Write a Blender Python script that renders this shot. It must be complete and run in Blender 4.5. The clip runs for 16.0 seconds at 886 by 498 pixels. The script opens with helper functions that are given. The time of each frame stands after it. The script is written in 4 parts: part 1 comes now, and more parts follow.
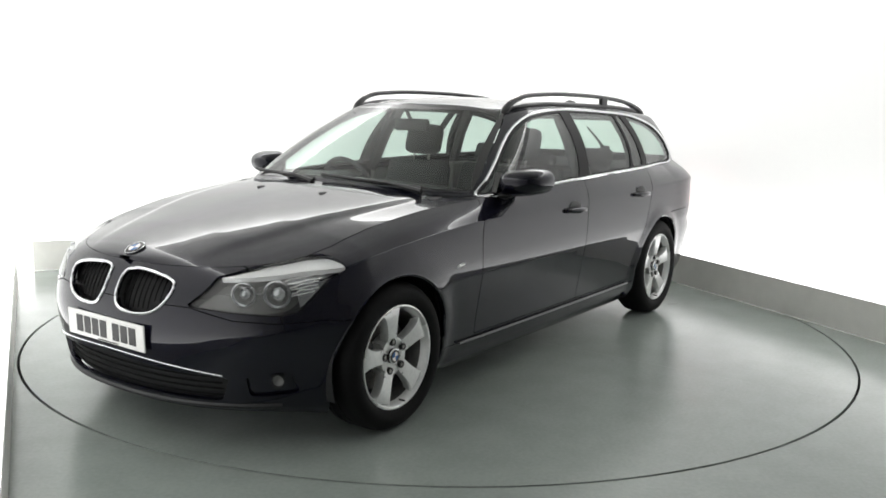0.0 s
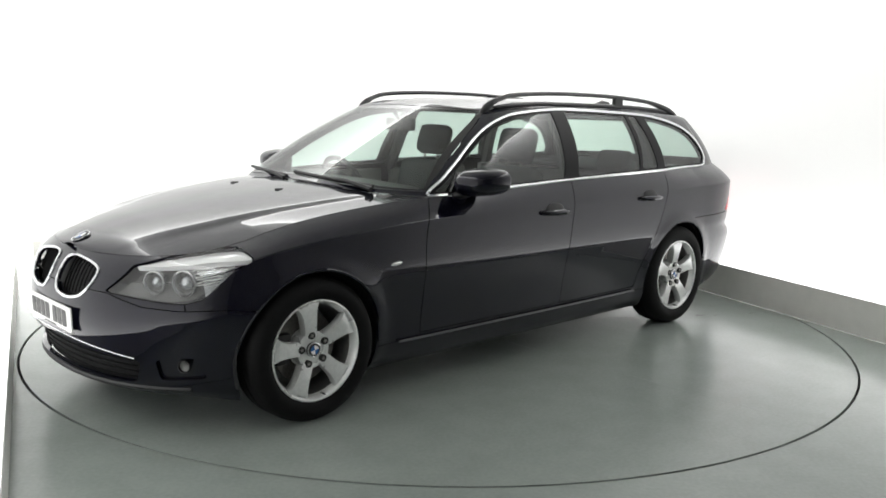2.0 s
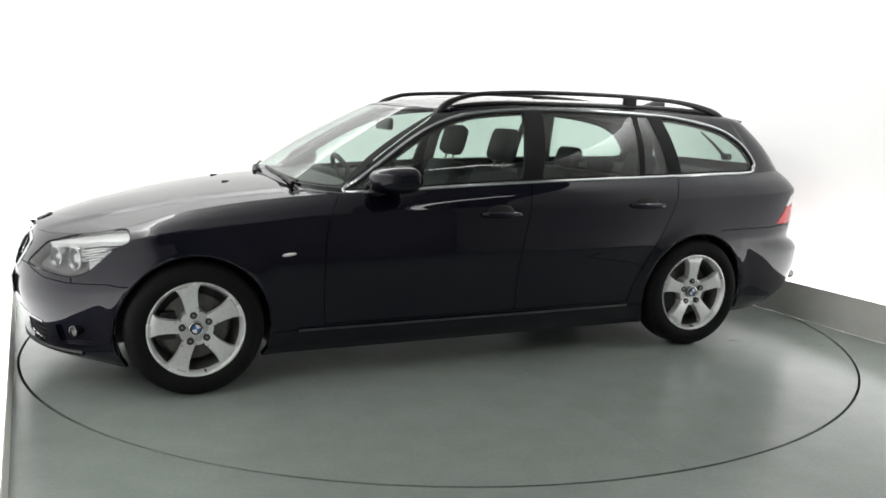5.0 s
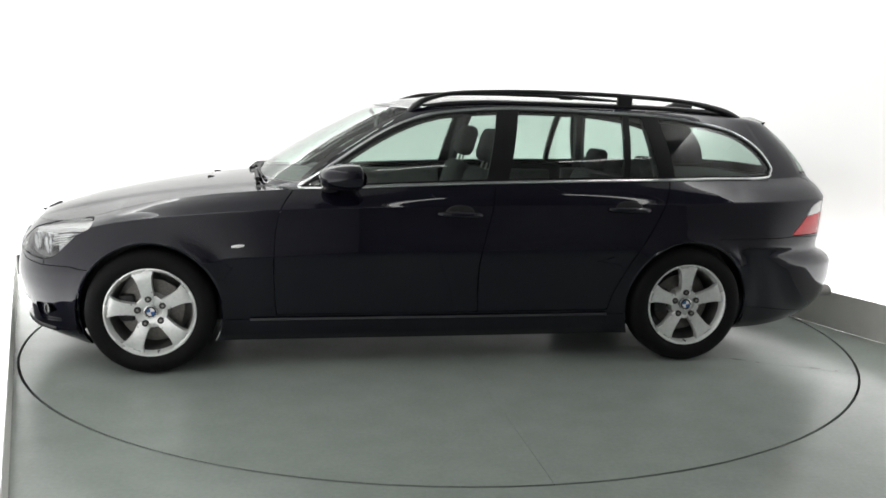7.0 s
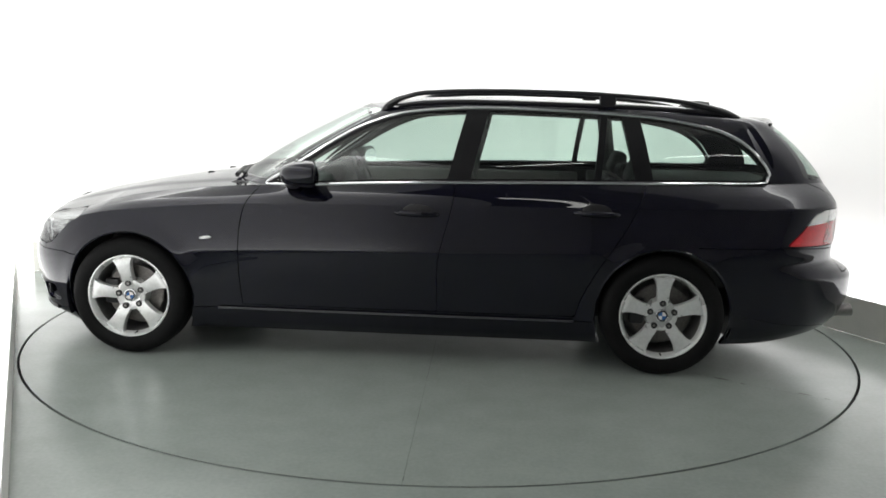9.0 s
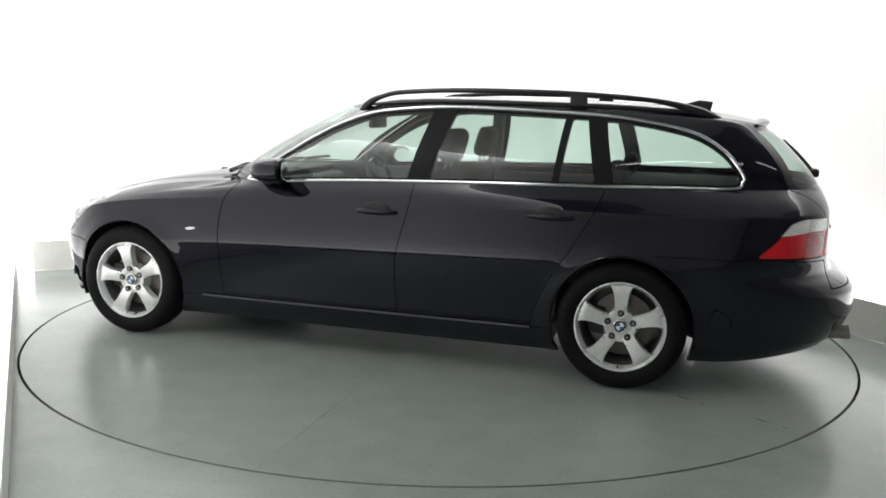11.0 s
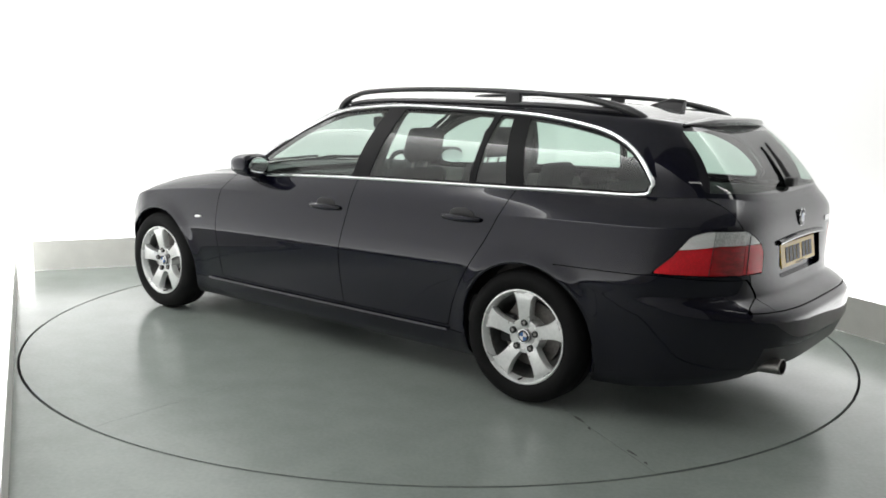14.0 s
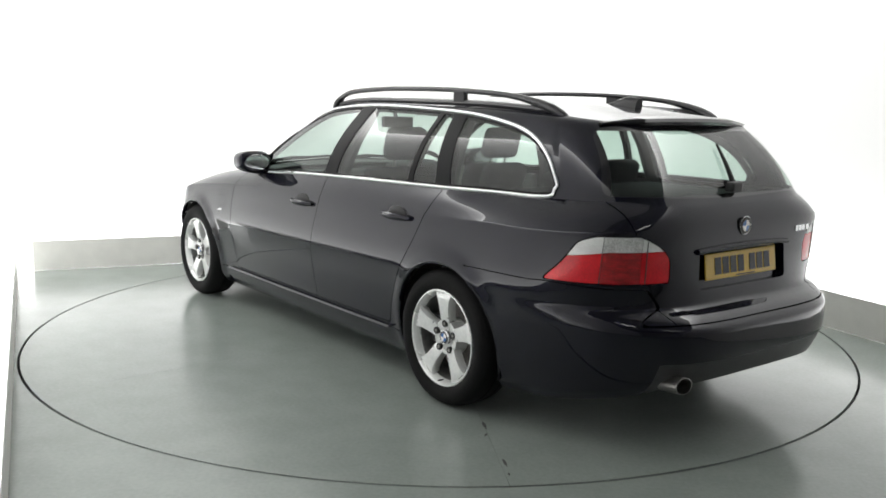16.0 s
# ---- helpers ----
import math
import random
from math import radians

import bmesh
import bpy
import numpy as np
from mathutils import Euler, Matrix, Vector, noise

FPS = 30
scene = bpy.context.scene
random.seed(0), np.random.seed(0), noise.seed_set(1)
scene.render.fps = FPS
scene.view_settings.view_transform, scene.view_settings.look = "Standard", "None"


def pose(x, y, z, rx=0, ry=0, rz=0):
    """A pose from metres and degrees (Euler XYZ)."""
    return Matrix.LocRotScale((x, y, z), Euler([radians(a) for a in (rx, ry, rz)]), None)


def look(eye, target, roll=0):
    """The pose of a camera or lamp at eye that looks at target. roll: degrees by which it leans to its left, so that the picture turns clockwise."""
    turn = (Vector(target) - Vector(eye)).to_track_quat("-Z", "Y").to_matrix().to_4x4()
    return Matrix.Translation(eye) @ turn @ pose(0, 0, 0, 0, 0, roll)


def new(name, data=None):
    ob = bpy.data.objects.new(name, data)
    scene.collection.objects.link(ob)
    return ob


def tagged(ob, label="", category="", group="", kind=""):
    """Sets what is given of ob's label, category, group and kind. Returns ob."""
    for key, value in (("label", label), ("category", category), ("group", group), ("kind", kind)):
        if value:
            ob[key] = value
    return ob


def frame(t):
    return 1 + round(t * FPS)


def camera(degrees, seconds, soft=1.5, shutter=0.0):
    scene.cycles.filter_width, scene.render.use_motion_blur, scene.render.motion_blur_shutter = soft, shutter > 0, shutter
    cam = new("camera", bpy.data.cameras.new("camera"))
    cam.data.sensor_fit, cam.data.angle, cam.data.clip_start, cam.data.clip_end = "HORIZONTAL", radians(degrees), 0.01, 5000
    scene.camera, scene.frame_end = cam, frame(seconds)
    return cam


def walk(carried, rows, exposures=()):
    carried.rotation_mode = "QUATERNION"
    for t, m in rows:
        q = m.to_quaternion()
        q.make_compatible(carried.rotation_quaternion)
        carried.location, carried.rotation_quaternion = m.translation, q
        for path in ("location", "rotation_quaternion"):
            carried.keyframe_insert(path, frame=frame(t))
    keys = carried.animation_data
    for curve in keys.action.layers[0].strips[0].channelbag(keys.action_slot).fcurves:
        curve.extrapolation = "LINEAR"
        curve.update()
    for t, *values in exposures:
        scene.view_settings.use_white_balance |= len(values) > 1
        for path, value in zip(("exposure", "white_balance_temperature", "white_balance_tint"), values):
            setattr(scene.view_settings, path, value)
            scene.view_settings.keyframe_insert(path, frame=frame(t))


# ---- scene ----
# ---- camera: stands still on a tripod ----
EYE = (0.0, -5.520, 1.396)
cam = camera(53.77, 16.0, soft=1.7)
AIM = (EYE[0] + 0.0013 * 4, EYE[1] + 0.98673 * 4, EYE[2] - 0.16241 * 4)
walk(cam, [(0, look(EYE, AIM, 1.34)), (16, look(EYE, AIM, 1.34))])

# ---- light: a lit white photo booth, dimmer hall behind the camera ----
ROOM = 24.5            # turn of the booth in degrees
XL, XR, YB, YF, YW = -2.53, 2.40, 2.65, -2.7, -7.99   # booth walls, in the booth's own axes
SKEW = 0.0146          # how far the left wall closes in, per metre
CEIL = 3.5
WALL_GLOW = (2.2, 0.52, 5.3)   # emission painted on the walls at the foot, between, and at the top
world = bpy.data.worlds.new("world")
scene.world = world
world.use_nodes = True
world.node_tree.nodes["Background"].inputs[0].default_value = (0.8, 0.9, 1.0, 1)
world.node_tree.nodes["Background"].inputs[1].default_value = 0.02
scene.view_settings.exposure = 0.0


# ---- materials ----
def mat(name, color=(0.8, 0.8, 0.8), rough=0.5, metal=0.0, coat=0.0, noise_scale=0.0, var=0.0, bump=0.0, emit=0.0,
        spec=0.5, rough_var=0.0, detail=4.0, coat_rough=0.03, stretch=(1, 1, 1)):
    """A procedural surface: base colour varied at two scales, grain as bump, uneven gloss."""
    m = bpy.data.materials.new(name)
    m.use_nodes = True
    nt = m.node_tree
    p = nt.nodes["Principled BSDF"]
    p.inputs["Base Color"].default_value = (*color, 1)
    p.inputs["Roughness"].default_value = rough
    p.inputs["Metallic"].default_value = metal
    p.inputs["Coat Weight"].default_value = coat
    p.inputs["Coat Roughness"].default_value = coat_rough
    p.inputs["Specular IOR Level"].default_value = spec
    if emit:
        p.inputs["Emission Color"].default_value = (*color, 1)
        p.inputs["Emission Strength"].default_value = emit
    if noise_scale:
        co = nt.nodes.new("ShaderNodeTexCoord")
        mp = nt.nodes.new("ShaderNodeMapping")
        mp.inputs["Scale"].default_value = stretch
        nt.links.new(co.outputs["Object"], mp.inputs[0])
        fine = nt.nodes.new("ShaderNodeTexNoise")
        fine.inputs["Scale"].default_value = noise_scale
        fine.inputs["Detail"].default_value = detail
        broad = nt.nodes.new("ShaderNodeTexNoise")
        broad.inputs["Scale"].default_value = noise_scale * 0.09
        broad.inputs["Detail"].default_value = 3
        for n in (fine, broad):
            nt.links.new(mp.outputs[0], n.inputs["Vector"])
        both = nt.nodes.new("ShaderNodeMath")
        both.operation = "ADD"
        nt.links.new(fine.outputs[0], both.inputs[0])
        nt.links.new(broad.outputs[0], both.inputs[1])
        half = nt.nodes.new("ShaderNodeMath")
        half.operation = "MULTIPLY"
        half.inputs[1].default_value = 0.5
        nt.links.new(both.outputs[0], half.inputs[0])
        if var:
            ramp = nt.nodes.new("ShaderNodeValToRGB")
            ramp.color_ramp.elements[0].position, ramp.color_ramp.elements[1].position = 0.3, 0.7
            ramp.color_ramp.interpolation = "EASE"
            ramp.color_ramp.elements[0].color = (*[c * (1 - var) for c in color], 1)
            ramp.color_ramp.elements[1].color = (*[min(1, c * (1 + var)) for c in color], 1)
            nt.links.new(half.outputs[0], ramp.inputs[0])
            nt.links.new(ramp.outputs[0], p.inputs["Base Color"])
        if rough_var:
            rr = nt.nodes.new("ShaderNodeMapRange")
            rr.inputs[1].default_value, rr.inputs[2].default_value = 0.15, 0.85
            rr.inputs[3].default_value, rr.inputs[4].default_value = rough - rough_var, rough + rough_var
            nt.links.new(broad.outputs[0], rr.inputs[0])
            nt.links.new(rr.outputs[0], p.inputs["Roughness"])
        if bump:
            bp = nt.nodes.new("ShaderNodeBump")
            bp.inputs["Strength"].default_value = 1.0
            bp.inputs["Distance"].default_value = bump
            nt.links.new(fine.outputs[0], bp.inputs["Height"])
            nt.links.new(bp.outputs[0], p.inputs["Normal"])
    return m


def glass(name, tint, rough=0.0):
    m = bpy.data.materials.new(name)
    m.use_nodes = True
    nt = m.node_tree
    nt.nodes.remove(nt.nodes["Principled BSDF"])
    out = nt.nodes["Material Output"]
    clear = nt.nodes.new("ShaderNodeBsdfTransparent")
    clear.inputs[0].default_value = (*tint, 1)
    gloss = nt.nodes.new("ShaderNodeBsdfGlossy")
    gloss.inputs["Roughness"].default_value = rough
    lw = nt.nodes.new("ShaderNodeLayerWeight")
    lw.inputs[0].default_value = 0.5
    pw = nt.nodes.new("ShaderNodeMath")
    pw.operation = "POWER"
    pw.inputs[1].default_value = 5.0
    nt.links.new(lw.outputs["Facing"], pw.inputs[0])
    fr = nt.nodes.new("ShaderNodeMath")
    fr.operation = "MULTIPLY_ADD"
    fr.inputs[1].default_value, fr.inputs[2].default_value = 0.90, 0.09
    nt.links.new(pw.outputs[0], fr.inputs[0])
    mix = nt.nodes.new("ShaderNodeMixShader")
    nt.links.new(fr.outputs[0], mix.inputs[0])
    nt.links.new(clear.outputs[0], mix.inputs[1])
    nt.links.new(gloss.outputs[0], mix.inputs[2])
    nt.links.new(mix.outputs[0], out.inputs[0])
    return m



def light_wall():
    """White wall, its lighting put into the emission: even, brighter along foot and top."""
    m = mat("glowing white wall", (0.80, 0.80, 0.79), 0.7, noise_scale=14, var=0.02)
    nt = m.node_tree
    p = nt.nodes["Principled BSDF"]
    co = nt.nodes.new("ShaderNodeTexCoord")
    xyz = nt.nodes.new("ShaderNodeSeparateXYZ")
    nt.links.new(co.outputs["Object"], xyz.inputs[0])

    def glow_ramp(height, reach, gain, sign):
        """Emission that fades away from that height; no lamps are built there."""
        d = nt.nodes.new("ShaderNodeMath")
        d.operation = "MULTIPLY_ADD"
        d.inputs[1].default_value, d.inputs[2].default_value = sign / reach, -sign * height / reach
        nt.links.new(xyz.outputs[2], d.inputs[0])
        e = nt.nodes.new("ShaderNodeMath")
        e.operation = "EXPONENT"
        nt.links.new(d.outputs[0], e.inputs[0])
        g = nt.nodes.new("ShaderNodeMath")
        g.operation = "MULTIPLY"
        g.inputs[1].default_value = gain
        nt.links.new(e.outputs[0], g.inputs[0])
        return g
    low, high = glow_ramp(0.24, 0.28, WALL_GLOW[0], -1), glow_ramp(CEIL, 0.35, WALL_GLOW[2], 1)
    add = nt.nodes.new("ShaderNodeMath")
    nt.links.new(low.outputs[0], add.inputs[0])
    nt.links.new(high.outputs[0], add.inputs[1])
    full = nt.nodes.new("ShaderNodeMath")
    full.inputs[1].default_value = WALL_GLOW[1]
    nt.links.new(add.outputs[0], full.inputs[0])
    # emission faded out towards the unseen front, to soften its reflection in the paint
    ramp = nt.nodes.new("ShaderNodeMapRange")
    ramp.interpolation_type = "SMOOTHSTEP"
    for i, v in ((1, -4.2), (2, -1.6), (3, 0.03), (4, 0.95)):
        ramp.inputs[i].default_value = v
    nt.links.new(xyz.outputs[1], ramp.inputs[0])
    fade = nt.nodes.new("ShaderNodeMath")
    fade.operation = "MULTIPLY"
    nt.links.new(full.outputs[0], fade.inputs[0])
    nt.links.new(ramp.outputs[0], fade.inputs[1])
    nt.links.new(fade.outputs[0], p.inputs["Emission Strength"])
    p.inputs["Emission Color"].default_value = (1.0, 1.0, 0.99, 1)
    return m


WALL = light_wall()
TUBE = mat("fluorescent diffuser", (1.0, 1.0, 0.97), 0.4, emit=5.0)
CASE = mat("white lamp housing", (0.75, 0.75, 0.74), 0.4, noise_scale=30, var=0.05)
BOARD = mat("cream kick board paint", (0.88, 0.87, 0.83), 0.5, noise_scale=9, var=0.05, bump=0.0004)


def floor_paint(name, seed):
    """Worn grey floor paint: nearly even colour, and gloss that comes and goes in patches."""
    m = mat(name, (0.294, 0.329, 0.308), 0.25, noise_scale=55, var=0.07, detail=3)
    nt = m.node_tree
    p = nt.nodes["Principled BSDF"]
    co = nt.nodes.new("ShaderNodeTexCoord")
    mp = nt.nodes.new("ShaderNodeMapping")
    mp.inputs["Location"].default_value = (seed, seed * 0.7, 0)
    nt.links.new(co.outputs["Object"], mp.inputs[0])
    worn = nt.nodes.new("ShaderNodeTexNoise")
    worn.inputs["Scale"].default_value, worn.inputs["Detail"].default_value, worn.inputs["Roughness"].default_value = 1.7, 2.5, 0.5
    nt.links.new(mp.outputs[0], worn.inputs["Vector"])
    gloss = nt.nodes.new("ShaderNodeMapRange")
    for i, v in ((1, 0.34), (2, 0.70), (3, 0.262), (4, 0.17)):
        gloss.inputs[i].default_value = v
    nt.links.new(worn.outputs[0], gloss.inputs[0])
    nt.links.new(gloss.outputs[0], p.inputs["Roughness"])
    return m


FLOOR = floor_paint("grey floor paint", 0.0)
PLATE = floor_paint("grey turntable paint", 4.3)
GAPDARK = mat("black gap paint", (0.008, 0.008, 0.008), 0.8, spec=0.1, noise_scale=60, var=0.3)
SCUFF = mat("black rubber scuff", (0.035, 0.035, 0.035), 0.6, noise_scale=60, var=0.4)
DARK = mat("grey hall paint", (0.40, 0.40, 0.41), 0.7, noise_scale=2, var=0.2)
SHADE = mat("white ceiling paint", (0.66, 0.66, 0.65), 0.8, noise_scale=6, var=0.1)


# ---- building blocks ----
def mesh_of(name, verts, faces, material, smooth=False):
    me = bpy.data.meshes.new(name)
    me.from_pydata([tuple(v) for v in verts], [], [tuple(f) for f in faces])
    me.materials.append(material)
    if smooth:
        me.shade_smooth()
    me.update()
    return me


def part(name, bm, material, parent=None, label="", smooth=False):
    """Links a bmesh as one mesh object under a thing or a part."""
    me = bpy.data.meshes.new(name)
    bm.normal_update()
    bm.to_mesh(me)
    bm.free()
    me.materials.append(material)
    if smooth:
        me.shade_smooth()
    ob = new(name, me)
    ob.parent = parent
    return tagged(ob, label)


def link(name, me, parent=None, label=""):
    ob = new(name, me)
    ob.parent = parent
    return tagged(ob, label)


def box(bm, x0, x1, y0, y1, z0, z1, bevel=0.0, m=None):
    vs = bmesh.ops.create_cube(bm, size=1)["verts"]
    for v in vs:
        v.co = Vector(((x0 + x1) / 2 + v.co.x * (x1 - x0), (y0 + y1) / 2 + v.co.y * (y1 - y0), (z0 + z1) / 2 + v.co.z * (z1 - z0)))
    if bevel:
        es = list({e for v in vs for e in v.link_edges})
        vs = bmesh.ops.bevel(bm, geom=es, offset=bevel, segments=2, affect="EDGES", profile=0.5)["verts"]
    if m is not None:
        for v in vs:
            v.co = m @ v.co
    return bm


def boxed(x0, x1, y0, y1, z0, z1, bevel=0.0, m=None):
    return box(bmesh.new(), x0, x1, y0, y1, z0, z1, bevel, m)


# ---- the booth ----
TURN = pose(0, 0, 0, 0, 0, ROOM)


def booth():
    def slab(name, ext, material, label):
        ob = part(name, boxed(*ext), material)
        ob.matrix_basis = TURN
        return tagged(ob, label, kind="structure")
    bm = bmesh.new()
    n = 128
    r = 2.474
    ring = [bm.verts.new((r * math.cos(2 * math.pi * i / n), r * math.sin(2 * math.pi * i / n), 0)) for i in range(n)]
    low = [bm.verts.new((v.co.x, v.co.y, -0.06)) for v in ring]
    out = [bm.verts.new((15 * math.cos(2 * math.pi * i / n), 15 * math.sin(2 * math.pi * i / n), 0)) for i in range(n)]
    for i in range(n):
        j = (i + 1) % n
        bm.faces.new((ring[i], out[i], out[j], ring[j]))
        bm.faces.new((low[i], ring[i], ring[j], low[j]))
    bm.faces.new(low)
    tagged(part("floor", bm, FLOOR), "worn grey painted floor around a turntable", kind="structure")
    # walls with rounded inner corners, run on unseen to the hall wall
    k, rad, z0 = 10, 0.15, 0.0
    # front stretch added out of view, so no wall end mirrors in the paint
    line = [(XL + SKEW * (YB - YW), YW)]
    for i in range(k + 1):
        a = math.pi - i / k * math.pi / 2
        line.append((XL + rad + rad * math.cos(a), YB - rad + rad * math.sin(a)))
    left = line[:]
    right = [(XR, YW)] + [(XR - rad + rad * math.cos(i / k * math.pi / 2), YB - rad + rad * math.sin(i / k * math.pi / 2)) for i in range(k + 1)]
    pts = left + right[::-1]
    verts, faces = [], []
    for x, y in pts:
        d = Vector((0.12 if x > 0 else -0.12, 0.12 if y > 0 else 0))
        verts += [(x, y, z0), (x, y, CEIL), (x + d.x, y + d.y, CEIL), (x + d.x, y + d.y, z0)]
    for i in range(len(pts) - 1):
        a, b = 4 * i, 4 * i + 4
        for q in range(4):
            faces.append((a + q, b + q, b + (q + 1) % 4, a + (q + 1) % 4))
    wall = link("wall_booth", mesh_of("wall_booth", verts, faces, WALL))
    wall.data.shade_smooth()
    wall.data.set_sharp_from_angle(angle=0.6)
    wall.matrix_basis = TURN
    tagged(wall, "seamless white booth wall with light put into its emission", kind="structure")
    h = 0.24
    left_board = slab("baseboard_left", (-0.02, 0.004, YW - YB, -0.002, 0.001, h), BOARD, "cream painted kick board along the booth wall")
    left_board.matrix_basis = TURN @ pose(XL, YB, 0, 0, 0, math.degrees(math.atan(SKEW)))
    for name, ext in (("baseboard_back", (XL, XR, YB - 0.004, YB + 0.02, 0.001, h)),
                      ("baseboard_right", (XR - 0.004, XR + 0.02, YW, YB - 0.002, 0.001, h))):
        slab(name, ext, BOARD, "cream painted kick board along the booth wall")
    slab("ceiling", (XL - 0.12, XR + 0.12, YF, YB + 0.12, CEIL, CEIL + 0.1), SHADE, "white painted booth ceiling")
    slab("wall_hall_back", (-7, 7, -8.2, -8.0, 0, 4.4), DARK, "plain grey hall wall")
    slab("wall_hall_left", (-7.2, -7, -8.2, 3.2, 0, 4.4), DARK, "plain grey hall wall")
    slab("wall_hall_right", (7, 7.2, -8.2, 3.2, 0, 4.4), DARK, "plain grey hall wall")
    slab("wall_hall_rear", (-7.2, 7.2, 3.2, 3.4, 0, 4.4), DARK, "plain grey hall wall")
    slab("ceiling_hall", (-7.2, 7.2, -8.2, 3.4, 4.4, 4.5), DARK, "plain grey hall ceiling")


booth()


def hall_light(x, y):
    """A ceiling batten in the hall on the camera's side; it shows as a streak in the paint."""
    e = tagged(new("ceiling_light"), "white fluorescent batten hung from the hall ceiling", "light", "hall lights")
    e.matrix_basis = TURN @ pose(x, y, 3.35)
    part("housing", boxed(-0.63, 0.63, -0.07, 0.07, 0.03, 0.09, 0.01), CASE, e)
    part("diffuser", boxed(-0.60, 0.60, -0.05, 0.05, -0.02, 0.028, 0.015), TUBE, e)
    for s in (-0.5, 0.5):
        part("hanger", boxed(s - 0.008, s + 0.008, -0.008, 0.008, 0.09, 1.05), CASE, e)


for hx, hy in ((-1.3, -4.3), (1.3, -4.3)):
    hall_light(hx, hy)


def turntable():
    e = tagged(new("turntable"), "round grey painted turntable disc set flush in the floor", "turntable")
    r, n, gap = 2.459, 60, 0.0011
    for deg, span in ((-29.5, 120.5), (91, 57.5), (148.5, 182)):
        a0, sp = radians(deg), radians(span)
        bm = bmesh.new()
        mid = Vector((math.cos(a0 + sp / 2), math.sin(a0 + sp / 2), 0)) * gap
        rim = [Vector((r * math.cos(a0 + sp * i / n), r * math.sin(a0 + sp * i / n), 0)) for i in range(n + 1)]
        rim = [v + mid for v in rim]
        top = [bm.verts.new(mid)] + [bm.verts.new(v) for v in rim]
        low = [bm.verts.new(v.co - Vector((0, 0, 0.03))) for v in top]
        bm.faces.new(top)
        for i in range(len(top)):
            j = (i + 1) % len(top)
            bm.faces.new((top[i], low[i], low[j], top[j]))
        bmesh.ops.recalc_face_normals(bm, faces=bm.faces)
        part("plate", bm, PLATE, e)
    # black ring added low in the gap to paint in its shade
    bm = bmesh.new()
    k = 128
    rings = [[bm.verts.new((q * math.cos(2 * math.pi * i / k), q * math.sin(2 * math.pi * i / k), -0.018)) for i in range(k)] for q in (2.440, 2.472)]
    for i in range(k):
        j = (i + 1) % k
        bm.faces.new((rings[0][i], rings[1][i], rings[1][j], rings[0][j]))
    part("gap_ring", bm, GAPDARK, e, "black ring put in as the dark of the gap")
    for x, y, a, l, w in ((-1.57, 0.96, 150, 0.05, 0.006), (-1.66, 1.03, 128, 0.022, 0.004), (-1.93, 1.16, 152, 0.04, 0.005), (-2.02, 1.22, 140, 0.015, 0.004), (0.6, -1.9, 40, 0.03, 0.003)):
        bm = bmesh.new()
        n = 12
        bm.faces.new([bm.verts.new((l * math.cos(2 * math.pi * i / n), w * (1 + 0.5 * math.sin(5.0 * i)) * math.sin(2 * math.pi * i / n), 0)) for i in range(n)])
        o = part("scuff", bm, SCUFF, e, "dark rubber scuff on the floor paint")
        o.matrix_basis = pose(x, y, 0.0012, 0, 0, a)
    return e

from mathutils import bvhtree


# ---- surface tools ----
def curve(*pts):
    """A smooth monotone curve through (x, y) points, clamped at its ends."""
    pts = sorted(pts)
    x, y = np.array([p[0] for p in pts], float), np.array([p[1] for p in pts], float)
    h, d = np.diff(x), np.diff(y) / np.diff(x)
    m = np.zeros(len(x))
    m[0], m[-1] = d[0], d[-1]
    for i in range(1, len(x) - 1):
        if d[i - 1] * d[i] > 0:
            w1, w2 = 2 * h[i] + h[i - 1], h[i] + 2 * h[i - 1]
            m[i] = (w1 + w2) / (w1 / d[i - 1] + w2 / d[i])

    def f(q):
        q = np.clip(np.asarray(q, float), x[0], x[-1])
        i = np.clip(np.searchsorted(x, q) - 1, 0, len(x) - 2)
        t = (q - x[i]) / h[i]
        return ((1 + 2 * t) * (1 - t) ** 2 * y[i] + t * (1 - t) ** 2 * h[i] * m[i]
                + t * t * (3 - 2 * t) * y[i + 1] + t * t * (t - 1) * h[i] * m[i + 1])
    return f


def smooth_line(ctrl, n=10, closed=False):
    """Catmull-Rom through control points of any dimension."""
    c = [np.array(p, float) for p in ctrl]
    k = len(c)
    out = []
    for i in range(k if closed else k - 1):
        p0 = c[i - 1] if (i or closed) else 2 * c[0] - c[1]
        p1, p2 = c[i], c[(i + 1) % k]
        p3 = c[(i + 2) % k] if (closed or i + 2 < k) else 2 * c[-1] - c[-2]
        for j in range(n):
            t = j / n
            out.append(0.5 * (2 * p1 + (p2 - p0) * t + (2 * p0 - 5 * p1 + 4 * p2 - p3) * t * t + (3 * p1 - p0 - 3 * p2 + p3) * t ** 3))
    if not closed:
        out.append(c[-1])
    return np.array(out)


